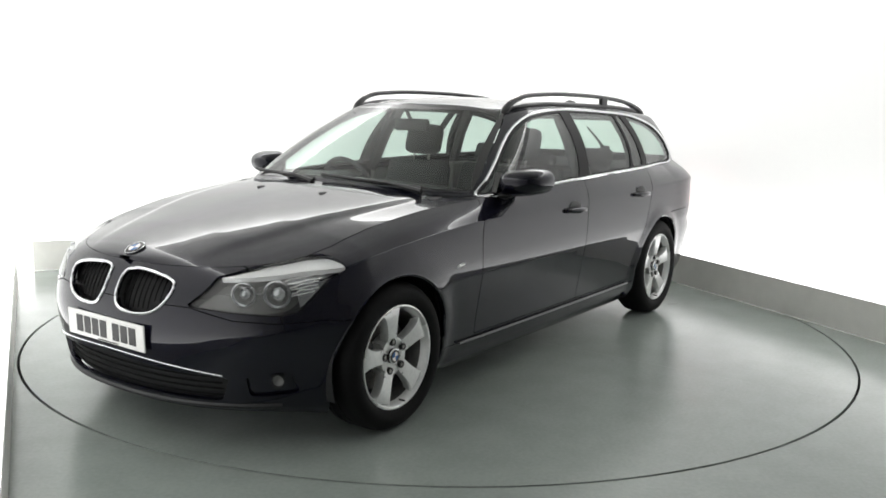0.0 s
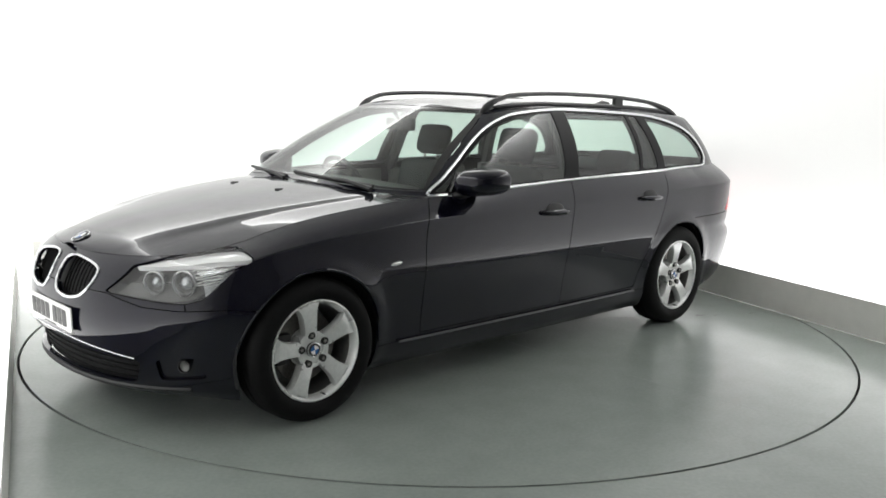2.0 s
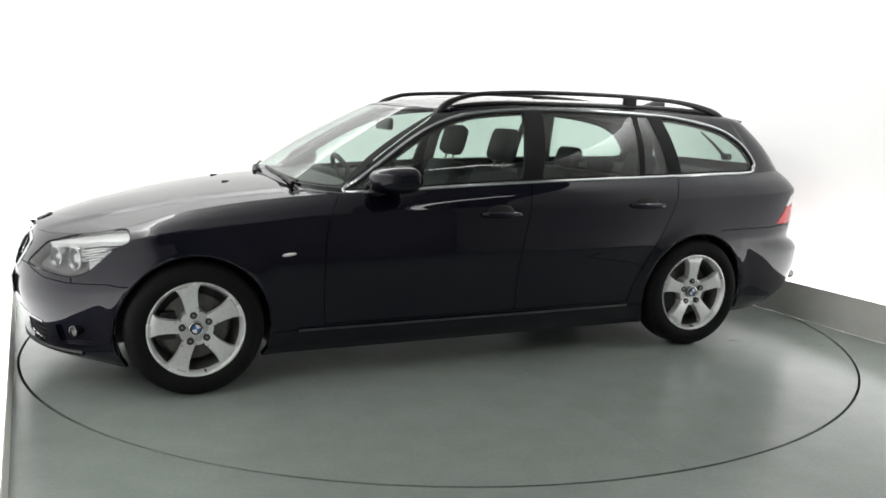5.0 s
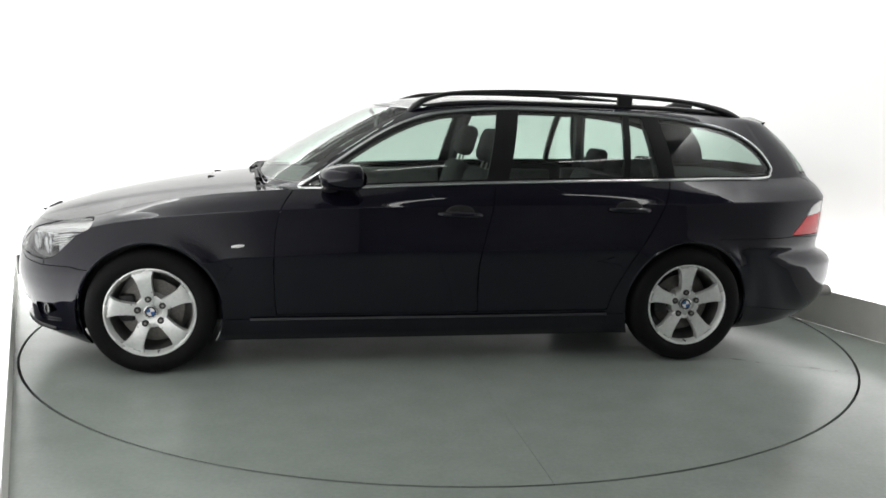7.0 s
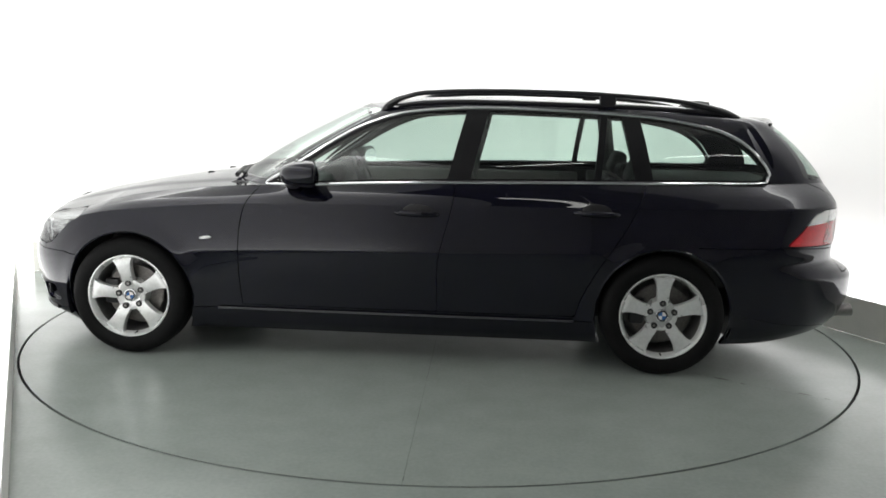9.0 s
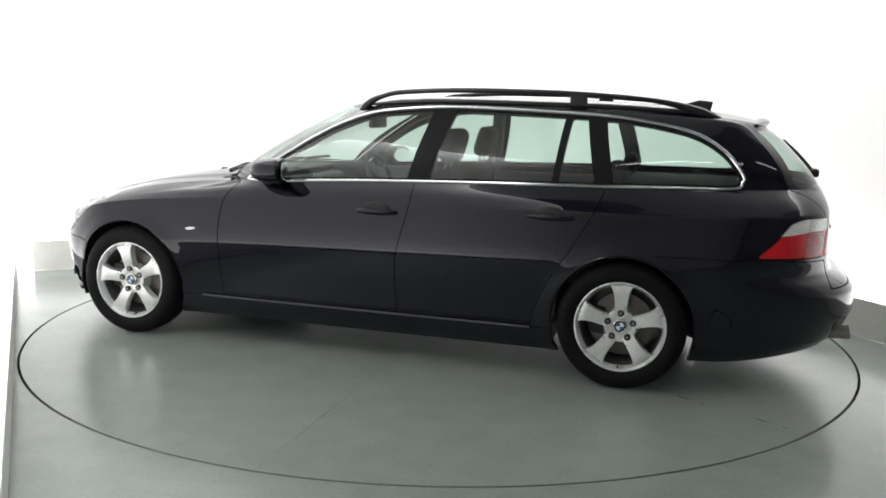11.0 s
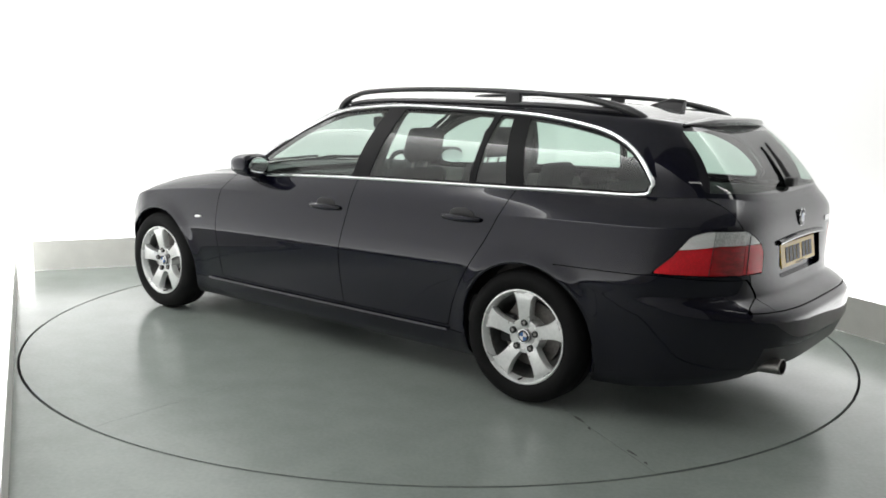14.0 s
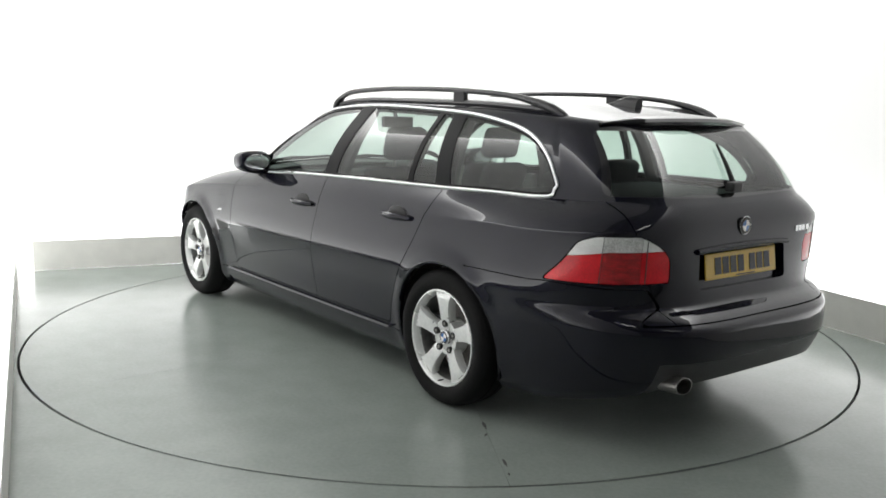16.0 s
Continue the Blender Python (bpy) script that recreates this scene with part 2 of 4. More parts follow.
class Skin:
    """Triangles with vertex normals that can be cut along smooth outlines."""

    def __init__(self, v, n, t):
        self.v, self.n, self.t = v, n, t

    @classmethod
    def grid(cls, p):
        """From an array of rows x columns x 3, normals to the outside (positive y, up)."""
        du, dv = np.gradient(p, axis=0), np.gradient(p, axis=1)
        n = np.cross(du, dv)
        ln = np.linalg.norm(n, axis=2, keepdims=True)
        bad = ln[..., 0] < 1e-9
        n = n / np.maximum(ln, 1e-12)
        r, c = p.shape[:2]
        i = np.arange(r * c).reshape(r, c)
        a, b, d, e = i[:-1, :-1].ravel(), i[1:, :-1].ravel(), i[1:, 1:].ravel(), i[:-1, 1:].ravel()
        t = np.concatenate([np.stack([a, b, d], 1), np.stack([a, d, e], 1)])
        n[bad] = (0, 0, 1)
        return cls(p.reshape(-1, 3), n.reshape(-1, 3), t)

    def split(self, f):
        """The halves where f < 0 and f > 0, f being given at the vertices."""
        v, n, f = list(map(tuple, self.v)), list(map(tuple, self.n)), np.where(np.abs(f) < 1e-7, 1e-7, f)
        s = f[self.t] > 0
        cnt = s.sum(1)
        neg, pos = [tuple(q) for q in self.t[cnt == 0]], [tuple(q) for q in self.t[cnt == 3]]
        made = {}

        def mid(a, b):
            key = (min(a, b), max(a, b))
            if key not in made:
                k = f[a] / (f[a] - f[b])
                v.append(tuple(self.v[a] + (self.v[b] - self.v[a]) * k))
                n.append(tuple(self.n[a] + (self.n[b] - self.n[a]) * k))
                made[key] = len(v) - 1
            return made[key]
        for q in self.t[(cnt == 1) | (cnt == 2)]:
            q = list(map(int, q))
            lone = 1 if sum(f[i] > 0 for i in q) == 1 else 0
            k = next(i for i in range(3) if (f[q[i]] > 0) == bool(lone))
            a, b, c = q[k], q[(k + 1) % 3], q[(k + 2) % 3]
            ab, ac = mid(a, b), mid(a, c)
            one, two = ([(a, ab, ac)], [(ab, b, c), (ab, c, ac)])
            (pos if lone else neg).extend(one)
            (neg if lone else pos).extend(two)
        v, n = np.array(v), np.array(n)
        return Skin(v, n, np.array(neg, int).reshape(-1, 3)).tidy(), Skin(v, n, np.array(pos, int).reshape(-1, 3)).tidy()

    def tidy(self):
        used, inv = np.unique(self.t, return_inverse=True)
        return Skin(self.v[used], self.n[used], inv.reshape(-1, 3))

    def take(self, f, gap=0.004):
        """Cuts out the region f < 0, leaving a gap; returns it and the rest."""
        if len(self.t) == 0:
            return self, self
        val = f(self.v)
        inside, _ = self.split(val + gap / 2)
        _, rest = self.split(val - gap / 2)
        return inside, rest

    def mirror(self):
        m = np.array([1, -1, 1])
        return Skin(self.v * m, self.n * m, self.t[:, ::-1])

    def both(self):
        o = self.mirror()
        return Skin(np.concatenate([self.v, o.v]), np.concatenate([self.n, o.n]), np.concatenate([self.t, o.t + len(self.v)]))

    def plus(self, o):
        return Skin(np.concatenate([self.v, o.v]), np.concatenate([self.n, o.n]), np.concatenate([self.t, o.t + len(self.v)]))

    def moved(self, d):
        return Skin(self.v + self.n * d, self.n, self.t)

    def mesh(self, name, material, thick=0.0):
        """A mesh; with thick, its free edges are turned in by that depth."""
        v, t = self.v, self.t
        nn = self.n / np.maximum(np.linalg.norm(self.n, axis=1, keepdims=True), 1e-9)
        me = bpy.data.meshes.new(name)
        faces, verts, norms = t.tolist(), v.tolist(), nn.tolist()
        if thick:
            e = np.concatenate([t[:, [0, 1]], t[:, [1, 2]], t[:, [2, 0]]])
            key = np.sort(e, 1)
            _, idx, num = np.unique(key, axis=0, return_index=True, return_counts=True)
            for a, b in e[idx[num == 1]]:
                if abs(v[a, 1]) < 1e-4 and abs(v[b, 1]) < 1e-4:
                    continue
                k = len(verts)
                out = np.cross(v[b] - v[a], nn[a])
                out = (out / max(np.linalg.norm(out), 1e-9)).tolist()
                verts += [v[a].tolist(), v[b].tolist(), (v[b] - nn[b] * thick).tolist(), (v[a] - nn[a] * thick).tolist()]
                norms += [out] * 4
                faces.append((k + 1, k, k + 3, k + 2))
        me.from_pydata(verts, [], faces)
        me.materials.append(material)
        me.shade_smooth()
        me.normals_split_custom_set_from_vertices(norms)
        return me


def region(ctrl, axes=(0, 2), n=8, smooth=True, keep=None):
    """Signed distance to a closed outline seen along one axis; keep limits it to part of the surface."""
    line = smooth_line(ctrl, n, True) if smooth else np.array(ctrl, float)

    def f(v):
        p = v[:, list(axes)]
        a, b = line, np.roll(line, -1, 0)
        best = np.full(len(p), 1e9)
        odd = np.zeros(len(p), bool)
        for (ax, ay), (bx, by) in zip(a, b):
            ex, ey = bx - ax, by - ay
            l2 = ex * ex + ey * ey
            if l2 < 1e-14:
                continue
            t = np.clip(((p[:, 0] - ax) * ex + (p[:, 1] - ay) * ey) / l2, 0, 1)
            best = np.minimum(best, np.hypot(p[:, 0] - ax - t * ex, p[:, 1] - ay - t * ey))
            if ay != by:
                cross = ((ay > p[:, 1]) != (by > p[:, 1])) & (p[:, 0] < ex * (p[:, 1] - ay) / (by - ay) + ax)
                odd ^= cross
        s = np.where(odd, -best, best)
        if keep is not None:
            s = np.where(keep(v), s, 1.0)
        return s
    return f


def rounded(ctrl, r, n=4):
    """A polygon with its corners rounded."""
    out = []
    k = len(ctrl)
    for i in range(k):
        p, a, b = np.array(ctrl[i], float), np.array(ctrl[i - 1], float), np.array(ctrl[(i + 1) % k], float)
        da, db = a - p, b - p
        la, lb = np.linalg.norm(da), np.linalg.norm(db)
        q = min(r, la * 0.45, lb * 0.45)
        s, e = p + da / la * q, p + db / lb * q
        for j in range(n + 1):
            t = j / n
            out.append(tuple((1 - t) ** 2 * s + 2 * t * (1 - t) * p + t * t * e))
    return out


def tube(points, radius, sides=8, closed=False, flat=1.0, up=(0, 0, 1)):
    """A bar swept along a line of points; radius may vary along it."""
    bm = bmesh.new()
    pts = [Vector(p) for p in points]
    k = len(pts)
    rings = []
    for i, p in enumerate(pts):
        a = pts[i - 1] if (i or closed) else pts[0]
        b = pts[(i + 1) % k] if (closed or i + 1 < k) else pts[-1]
        d = (b - a).normalized()
        side = d.cross(Vector(up))
        side = side.normalized() if side.length > 1e-6 else d.orthogonal().normalized()
        top = side.cross(d)
        r = radius[i] if isinstance(radius, (list, tuple)) else radius
        rings.append([bm.verts.new(p + side * (r * math.cos(2 * math.pi * j / sides)) + top * (r * flat * math.sin(2 * math.pi * j / sides))) for j in range(sides)])
    for i in range(k if closed else k - 1):
        a, b = rings[i], rings[(i + 1) % k]
        for j in range(sides):
            bm.faces.new((a[j], a[(j + 1) % sides], b[(j + 1) % sides], b[j]))
    if not closed:
        bm.faces.new(rings[0][::-1])
        bm.faces.new(rings[-1])
    bmesh.ops.recalc_face_normals(bm, faces=bm.faces)
    return bm


def lathe(profile, n=48, axis="y", m=None, caps=False):
    """A turned solid: profile of (radius, height) about the axis."""
    bm = bmesh.new()
    rings = []
    for r, h in profile:
        rings.append([bm.verts.new((r * math.cos(2 * math.pi * i / n), h, r * math.sin(2 * math.pi * i / n)) if axis == "y" else
                                   ((h, r * math.cos(2 * math.pi * i / n), r * math.sin(2 * math.pi * i / n)) if axis == "x" else
                                    (r * math.cos(2 * math.pi * i / n), r * math.sin(2 * math.pi * i / n), h))) for i in range(n)])
    for a, b in zip(rings, rings[1:]):
        for i in range(n):
            bm.faces.new((a[i], a[(i + 1) % n], b[(i + 1) % n], b[i]))
    for ring in ((rings[0], rings[-1]) if caps else ()):
        if (ring[0].co - ring[n // 2].co).length > 1e-4:
            bm.faces.new(ring)
    bmesh.ops.remove_doubles(bm, verts=bm.verts, dist=1e-6)
    bmesh.ops.recalc_face_normals(bm, faces=bm.faces)
    if m is not None:
        bmesh.ops.transform(bm, matrix=m, verts=bm.verts)
    return bm


def sharp_smooth(ob, angle=35):
    ob.data.shade_smooth()
    ob.data.set_sharp_from_angle(angle=radians(angle))
    return ob


def put(name, skin, material, parent, label="", thick=0.0):
    return link(name, skin.mesh(name, material, thick), parent, label)


# ---- car materials ----
PAINT = mat("dark blue metallic paint", (0.0032, 0.0032, 0.0105), 0.42, metal=0.5, coat=1.0, coat_rough=0.015, spec=0.0)
BLACK = mat("black plastic", (0.012, 0.012, 0.013), 0.45, noise_scale=300, var=0.2, bump=0.0002)
MESHBLACK = mat("matt black mesh", (0.005, 0.005, 0.005), 0.8, spec=0.12, noise_scale=200, var=0.3)
GLOSSBLACK = mat("gloss black trim", (0.006, 0.006, 0.007), 0.15, coat=0.6, noise_scale=60, var=0.2)
FRAMEBLACK = mat("satin black pillar film", (0.006, 0.006, 0.007), 0.5, spec=0.2, noise_scale=150, var=0.2)
VALANCE = mat("satin black bumper plastic", (0.055, 0.055, 0.056), 0.42, noise_scale=250, var=0.2, bump=0.0002)
SILLGLINT = mat("lightened sill highlight strip", (0.05, 0.05, 0.055), 0.3, coat=0.5, noise_scale=120, var=0.15)
SATIN = mat("satin black roof rail", (0.012, 0.012, 0.014), 0.28, noise_scale=200, var=0.2)
RUBBER = mat("tyre rubber", (0.006, 0.006, 0.0062), 0.72, spec=0.18, noise_scale=70, var=0.25, bump=0.0006)
CHROME = mat("bright chrome", (0.82, 0.83, 0.84), 0.12, metal=1.0, noise_scale=80, var=0.04, rough_var=0.04)
ALLOY = mat("silver painted alloy", (0.80, 0.81, 0.80), 0.28, metal=0.42, coat=0.5, noise_scale=60, var=0.08, rough_var=0.06)
IRON = mat("brake iron", (0.17, 0.16, 0.15), 0.45, metal=0.6, noise_scale=80, var=0.3)
ALLOYIN = mat("darker alloy barrel", (0.16, 0.16, 0.155), 0.4, metal=0.6, noise_scale=40, var=0.25)
STEEL = mat("plain steel", (0.30, 0.29, 0.28), 0.42, metal=1.0, noise_scale=60, var=0.2, stretch=(1, 8, 1))
CABIN = mat("dark grey cabin cloth", (0.040, 0.040, 0.043), 0.85, noise_scale=500, var=0.3, bump=0.0006)
DASH = mat("soft dashboard", (0.048, 0.048, 0.050), 0.6, noise_scale=400, var=0.25, bump=0.0004)
DOORTRIM = mat("grey door lining", (0.20, 0.20, 0.195), 0.7, noise_scale=250, var=0.15, bump=0.0004)
LININGS = mat("light grey headlining", (0.12, 0.12, 0.115), 0.9, noise_scale=200, var=0.1)
REDDEEP = mat("deep red ribbed lens", (0.42, 0.006, 0.012), 0.2, coat=0.5, noise_scale=220, var=0.6, bump=0.002, stretch=(1, 1, 3))
FACETS = mat("faceted clear lens", (0.88, 0.88, 0.86), 0.18, metal=0.2, coat=1.0, noise_scale=160, var=0.5, bump=0.003)
RED = mat("red lamp plastic", (0.80, 0.012, 0.025), 0.2, coat=0.35, noise_scale=120, var=0.15)
CLEARLAMP = mat("white lamp plastic", (0.95, 0.95, 0.93), 0.22, metal=0.0, coat=1.0, noise_scale=70, var=0.12, stretch=(1, 1, 3))
LAMPIN = mat("lamp reflector", (0.55, 0.56, 0.57), 0.22, metal=0.85, noise_scale=60, var=0.3)
# matt white stands in for the reflections on the silver brow
BROW = mat("white brow plastic", (0.95, 0.95, 0.94), 0.25, metal=0.0, coat=1.0, noise_scale=90, var=0.06, stretch=(1, 1, 4))
LAMPDARK = mat("lamp bezel", (0.17, 0.17, 0.165), 0.35, metal=0.2, noise_scale=60, var=0.2)
WHITEPLATE = mat("white plate", (0.78, 0.78, 0.75), 0.3, coat=0.5, noise_scale=40, var=0.04)
YELLOWPLATE = mat("yellow plate", (0.74, 0.46, 0.015), 0.3, coat=0.5, noise_scale=40, var=0.05)
INK = mat("plate ink", (0.012, 0.012, 0.012), 0.4, noise_scale=60, var=0.2)
BADGEBLUE = mat("badge blue", (0.05, 0.16, 0.42), 0.2, coat=1.0, noise_scale=60, var=0.05)
BADGEWHITE = mat("badge white", (0.88, 0.88, 0.88), 0.2, coat=1.0, noise_scale=60, var=0.05)
SCREEN = glass("windscreen glass", (0.80, 0.88, 0.84))
SIDEGLASS = glass("side glass", (0.66, 0.76, 0.71))
LENS = glass("clear lamp lens", (0.93, 0.94, 0.94))

# ---- the car: nose to +x, left side to +y, origin on the ground midway between the axles ----
HUB = 1.443
X_FRONT = curve((0.15, 2.15), (0.20, 2.205), (0.29, 2.225), (0.37, 2.242), (0.46, 2.253), (0.57, 2.238), (0.66, 2.202), (0.72, 2.158), (0.80, 2.08))
X_REAR = curve((0.15, -2.43), (0.24, -2.50), (0.34, -2.55), (0.43, -2.575), (0.525, -2.570), (0.57, -2.525), (0.615, -2.447), (0.80, -2.418), (0.92, -2.408), (1.06, -2.350))
Z_BOTTOM = curve((-2.5, 0.315), (-2.2, 0.225), (-1.8, 0.165), (-1.0, 0.15), (1.0, 0.15), (1.7, 0.13), (2.0, 0.165), (2.27, 0.185))
Z_CREASE = curve((-2.5, 0.93), (-2.0, 0.905), (-1.3, 0.885), (-0.3, 0.87), (0.8, 0.850), (1.3, 0.815), (1.7, 0.765), (2.0, 0.69), (2.27, 0.66))
Z_TOP = curve((-2.5, 1.01), (-2.3, 1.03), (-1.93, 1.022), (-1.3, 1.014), (-0.33, 0.994), (0.38, 0.964), (0.70, 0.950), (1.0, 0.928), (1.4, 0.878), (1.73, 0.805), (2.0, 0.757), (2.27, 0.735))
Y_TOP = curve((-2.5, 0.690), (-2.2, 0.706), (-1.97, 0.718), (-1.6, 0.768), (-1.3, 0.808), (-0.33, 0.845), (0.45, 0.838), (0.70, 0.808), (1.0, 0.765), (1.4, 0.735), (1.73, 0.715), (2.0, 0.72), (2.27, 0.72))
Y_WIDE = curve((-2.5, 0.865), (-1.75, 0.895), (-1.0, 0.912), (-0.2, 0.917), (0.8, 0.912), (1.3, 0.905), (1.6, 0.895), (2.27, 0.89))
BELLY = curve((0.0, 0.875), (0.06, 0.915), (0.14, 0.936), (0.30, 0.956), (0.50, 0.983), (0.60, 0.9945), (0.655, 1.0), (0.71, 0.9985), (0.85, 0.989), (1.0, 0.976))
NU_F, NU_S, NU_R, NV = 70, 250, 70, 88
CAP_F, CAP_R = 1.60, -1.75


def lower_body():
    us = [("f", i / NU_F) for i in range(NU_F)] + [("s", i / NU_S) for i in range(NU_S)] + [("r", i / NU_R) for i in range(NU_R + 1)]
    rows = []
    tt = np.linspace(0, 1, NV)
    for kind, q in us:
        if kind == "f":
            a = q * math.pi / 2
            cx, sy = math.cos(a), math.sin(a) ** 0.84
            xn = CAP_F + 0.67 * cx
        elif kind == "s":
            xn, sy = CAP_F + (CAP_R - CAP_F) * q, 1.0
        else:
            a = (1 - q) * math.pi / 2
            xn = CAP_R - 0.75 * math.cos(a)
        zb, zc, zt = float(Z_BOTTOM(xn)), float(Z_CREASE(xn)), float(Z_TOP(xn))
        wide, top = float(Y_WIDE(xn)), float(Y_TOP(xn))
        yc = wide * 0.976
        # from the sill to the crease, then rolling in to the shoulder
        z = np.where(tt < 0.78, zb + (zc - zb) * tt / 0.78, zc + (zt - zc) * (tt - 0.78) / 0.22)
        r = np.clip((tt - 0.78) / 0.22, 0, 1)
        w = min(1, max(0, (xn - 0.50) / 0.5))
        steep = w * curve((0, 0), (0.5, 0.36), (0.8, 0.70), (1, 1))(r) + (1 - w) * curve((0, 0), (0.5, 0.42), (1, 1))(r)
        y = np.where(tt < 0.78, wide * BELLY(tt / 0.78), yc + (top - yc) * steep)
        if kind == "f":
            x = CAP_F + (X_FRONT(z) - CAP_F) * cx
        elif kind == "r":
            # rounder at the bumper, boxier round the tailgate
            up = np.clip((z - 0.62) / 0.28, 0, 1)
            sy = math.sin(a) ** (0.50 - 0.17 * up)
            x = CAP_R + (X_REAR(z) - CAP_R) * math.cos(a) ** (0.74 - 0.14 * up)
        else:
            x = np.full(NV, xn)
        # flared lips round the wheel openings
        for hx in (HUB, -HUB):
            d = np.hypot(x - hx, z - 0.325)
            y = y + 0.013 * np.exp(-((d - 0.36) / 0.05) ** 2)
        rows.append(np.stack([x, y * sy, z], 1))
    return np.array(rows)


LOW = lower_body()
Z_HOOD = curve((0.60, 0.985), (0.80, 0.992), (1.0, 0.982), (1.2, 0.960), (1.4, 0.932), (1.6, 0.898), (1.8, 0.858), (1.95, 0.822), (2.06, 0.790), (2.13, 0.762), (2.19, 0.733))


def hood_grid():
    edge = LOW[:, -1]
    edge = edge[edge[:, 0] > 0.60]
    rr = np.linspace(0, 1, 60)
    rows = []
    for x, ye, ze in edge:
        zc = max(float(Z_HOOD(x)), ze)
        # crown with soft shoulders
        k = 1 - (1 - rr) ** 2.0
        y = ye * (1 - rr)
        # two creases that run from the windscreen corners to the grilles
        fold = 0.62 - 0.30 * min(1, max(0, (x - 0.9) / 1.2)) ** 1.4
        lift = 0.009 * min(1, max(0, (2.15 - x) / 0.3)) * (0.5 - 0.5 * np.tanh((y - fold) / 0.03))
        rows.append(np.stack([np.full(60, x), y, ze + (zc - ze) * (0.80 * k + 0.20 * np.sin(rr * math.pi / 2)) + lift - 0.004 * rr], 1))
    return np.array(rows)


def loop(u, xf, xr, capf, capr, qf, qr, yside):
    kind, q = u
    if kind == "f":
        a = q * math.pi / 2
        return capf + (xf - capf) * math.cos(a), yside(capf + (xf - capf) * math.cos(a)) * math.sin(a) ** qf
    if kind == "s":
        x = capf + (capr - capf) * q
        return x, yside(x)
    a = (1 - q) * math.pi / 2
    return capr + (xr - capr) * math.cos(a), yside(capr + (xr - capr) * math.cos(a)) * math.sin(a) ** qr


Y_ROOF = curve((-2.1, 0.57), (-1.75, 0.592), (-1.2, 0.612), (-0.4, 0.612), (0.0, 0.598), (0.2, 0.585))
Z_ROOF = curve((-2.07, 1.335), (-1.75, 1.368), (-1.24, 1.394), (-0.4, 1.402), (-0.1, 1.390), (0.10, 1.375), (0.225, 1.400))
Z_CROWN = curve((-2.07, 1.352), (-1.9, 1.388), (-1.6, 1.422), (-1.0, 1.446), (-0.4, 1.450), (-0.1, 1.442), (0.10, 1.424), (0.225, 1.400))


def belt(u):
    """The shoulder line of the lower body, from the windscreen base to the tail."""
    kind, q = u
    edge = LOW[:, -1]
    if kind == "f":
        a = q * math.pi / 2
        x = 0.52 + 0.445 * math.cos(a)
        y = float(Y_TOP(x)) * math.sin(a) ** 0.46
        return np.array([x, y, 0.950 + 0.035 * (1 - (y / 0.80) ** 2) if x > 0.7 else float(Z_TOP(x))])
    i0 = int(np.argmax(edge[:, 0] <= -2.02))
    if kind == "s":
        x = 0.52 + (-2.02 - 0.52) * q
        k = edge[:, 0] < 1.0
        ex = edge[k]
        return np.array([x, np.interp(-x, -ex[:, 0], ex[:, 1]), np.interp(-x, -ex[:, 0], ex[:, 2])])
    w = i0 + q * (len(edge) - 1 - i0)
    j = min(int(w), len(edge) - 2)
    return edge[j] + (edge[j + 1] - edge[j]) * (w - j)


def top_grid():
    us = [("f", i / 60) for i in range(60)] + [("s", i / 170) for i in range(170)] + [("r", i / 60) for i in range(61)]
    rows = []
    for u in us:
        bx, by, bz = belt(u)
        rx, ry = loop(u, 0.225, -2.065, -0.10, -1.85, 0.50, 0.33, Y_ROOF)
        rz = float(Z_ROOF(rx))
        b, r = np.array([bx, by, bz]), np.array([rx, ry, rz])
        lean = r - b
        out = np.array([lean[2] * (1 if u[0] == "f" else (-1 if u[0] == "r" else 0)) * (math.cos(u[1] * math.pi / 2) if u[0] == "f" else math.sin(u[1] * math.pi / 2)),
                        math.hypot(lean[2], 0) * (by / 0.84), 0.0])
        ctrl = []
        for t in (0, 0.2, 0.4, 0.6, 0.8, 0.95):
            bulge = 0.11 * 4 * t * (1 - t) * (0.75 if u[0] != "s" else 1.0)
            ctrl.append(b + lean * t + out * bulge + np.array([0, 0, 0.15 * bulge * (1 if u[0] != "s" else 0.0) * 0.3]))
        crown = float(Z_CROWN(rx)) - rz
        for q in (0.05, 0.16, 0.4, 0.7, 1.0):
            ctrl.append(np.array([rx, ry * (1 - q), rz + crown * (1 - (1 - q) ** 2)]))
        rows.append(smooth_line(ctrl, 7))
    return np.array(rows)


# outlines, seen from the side (x, z)
DLO = [(0.700, 0.958), (0.60, 1.024), (0.49, 1.097), (0.34, 1.195), (0.19, 1.276), (0.03, 1.336), (-0.13, 1.366), (-0.43, 1.387), (-0.80, 1.383),
       (-1.24, 1.366), (-1.45, 1.346), (-1.67, 1.306), (-1.80, 1.258), (-1.90, 1.187), (-1.972, 1.095), (-1.973, 1.060), (-1.925, 1.026),
       (-1.60, 1.021), (-1.30, 1.016), (-0.80, 1.008), (-0.33, 0.997), (0.05, 0.983), (0.38, 0.967), (0.60, 0.956)]
FRONT_GAP = [(0.72, 0.955), (0.785, 0.86), (0.815, 0.75), (0.825, 0.60), (0.825, 0.45), (0.815, 0.30)]
MID_GAP = [(-0.335, 1.00), (-0.315, 0.86), (-0.275, 0.70), (-0.250, 0.58), (-0.245, 0.45), (-0.250, 0.30)]
REAR_GAP = [(-1.335, 1.02), (-1.29, 0.90), (-1.215, 0.755), (-1.10, 0.575), (-1.03, 0.44), (-1.00, 0.36), (-0.985, 0.30)]


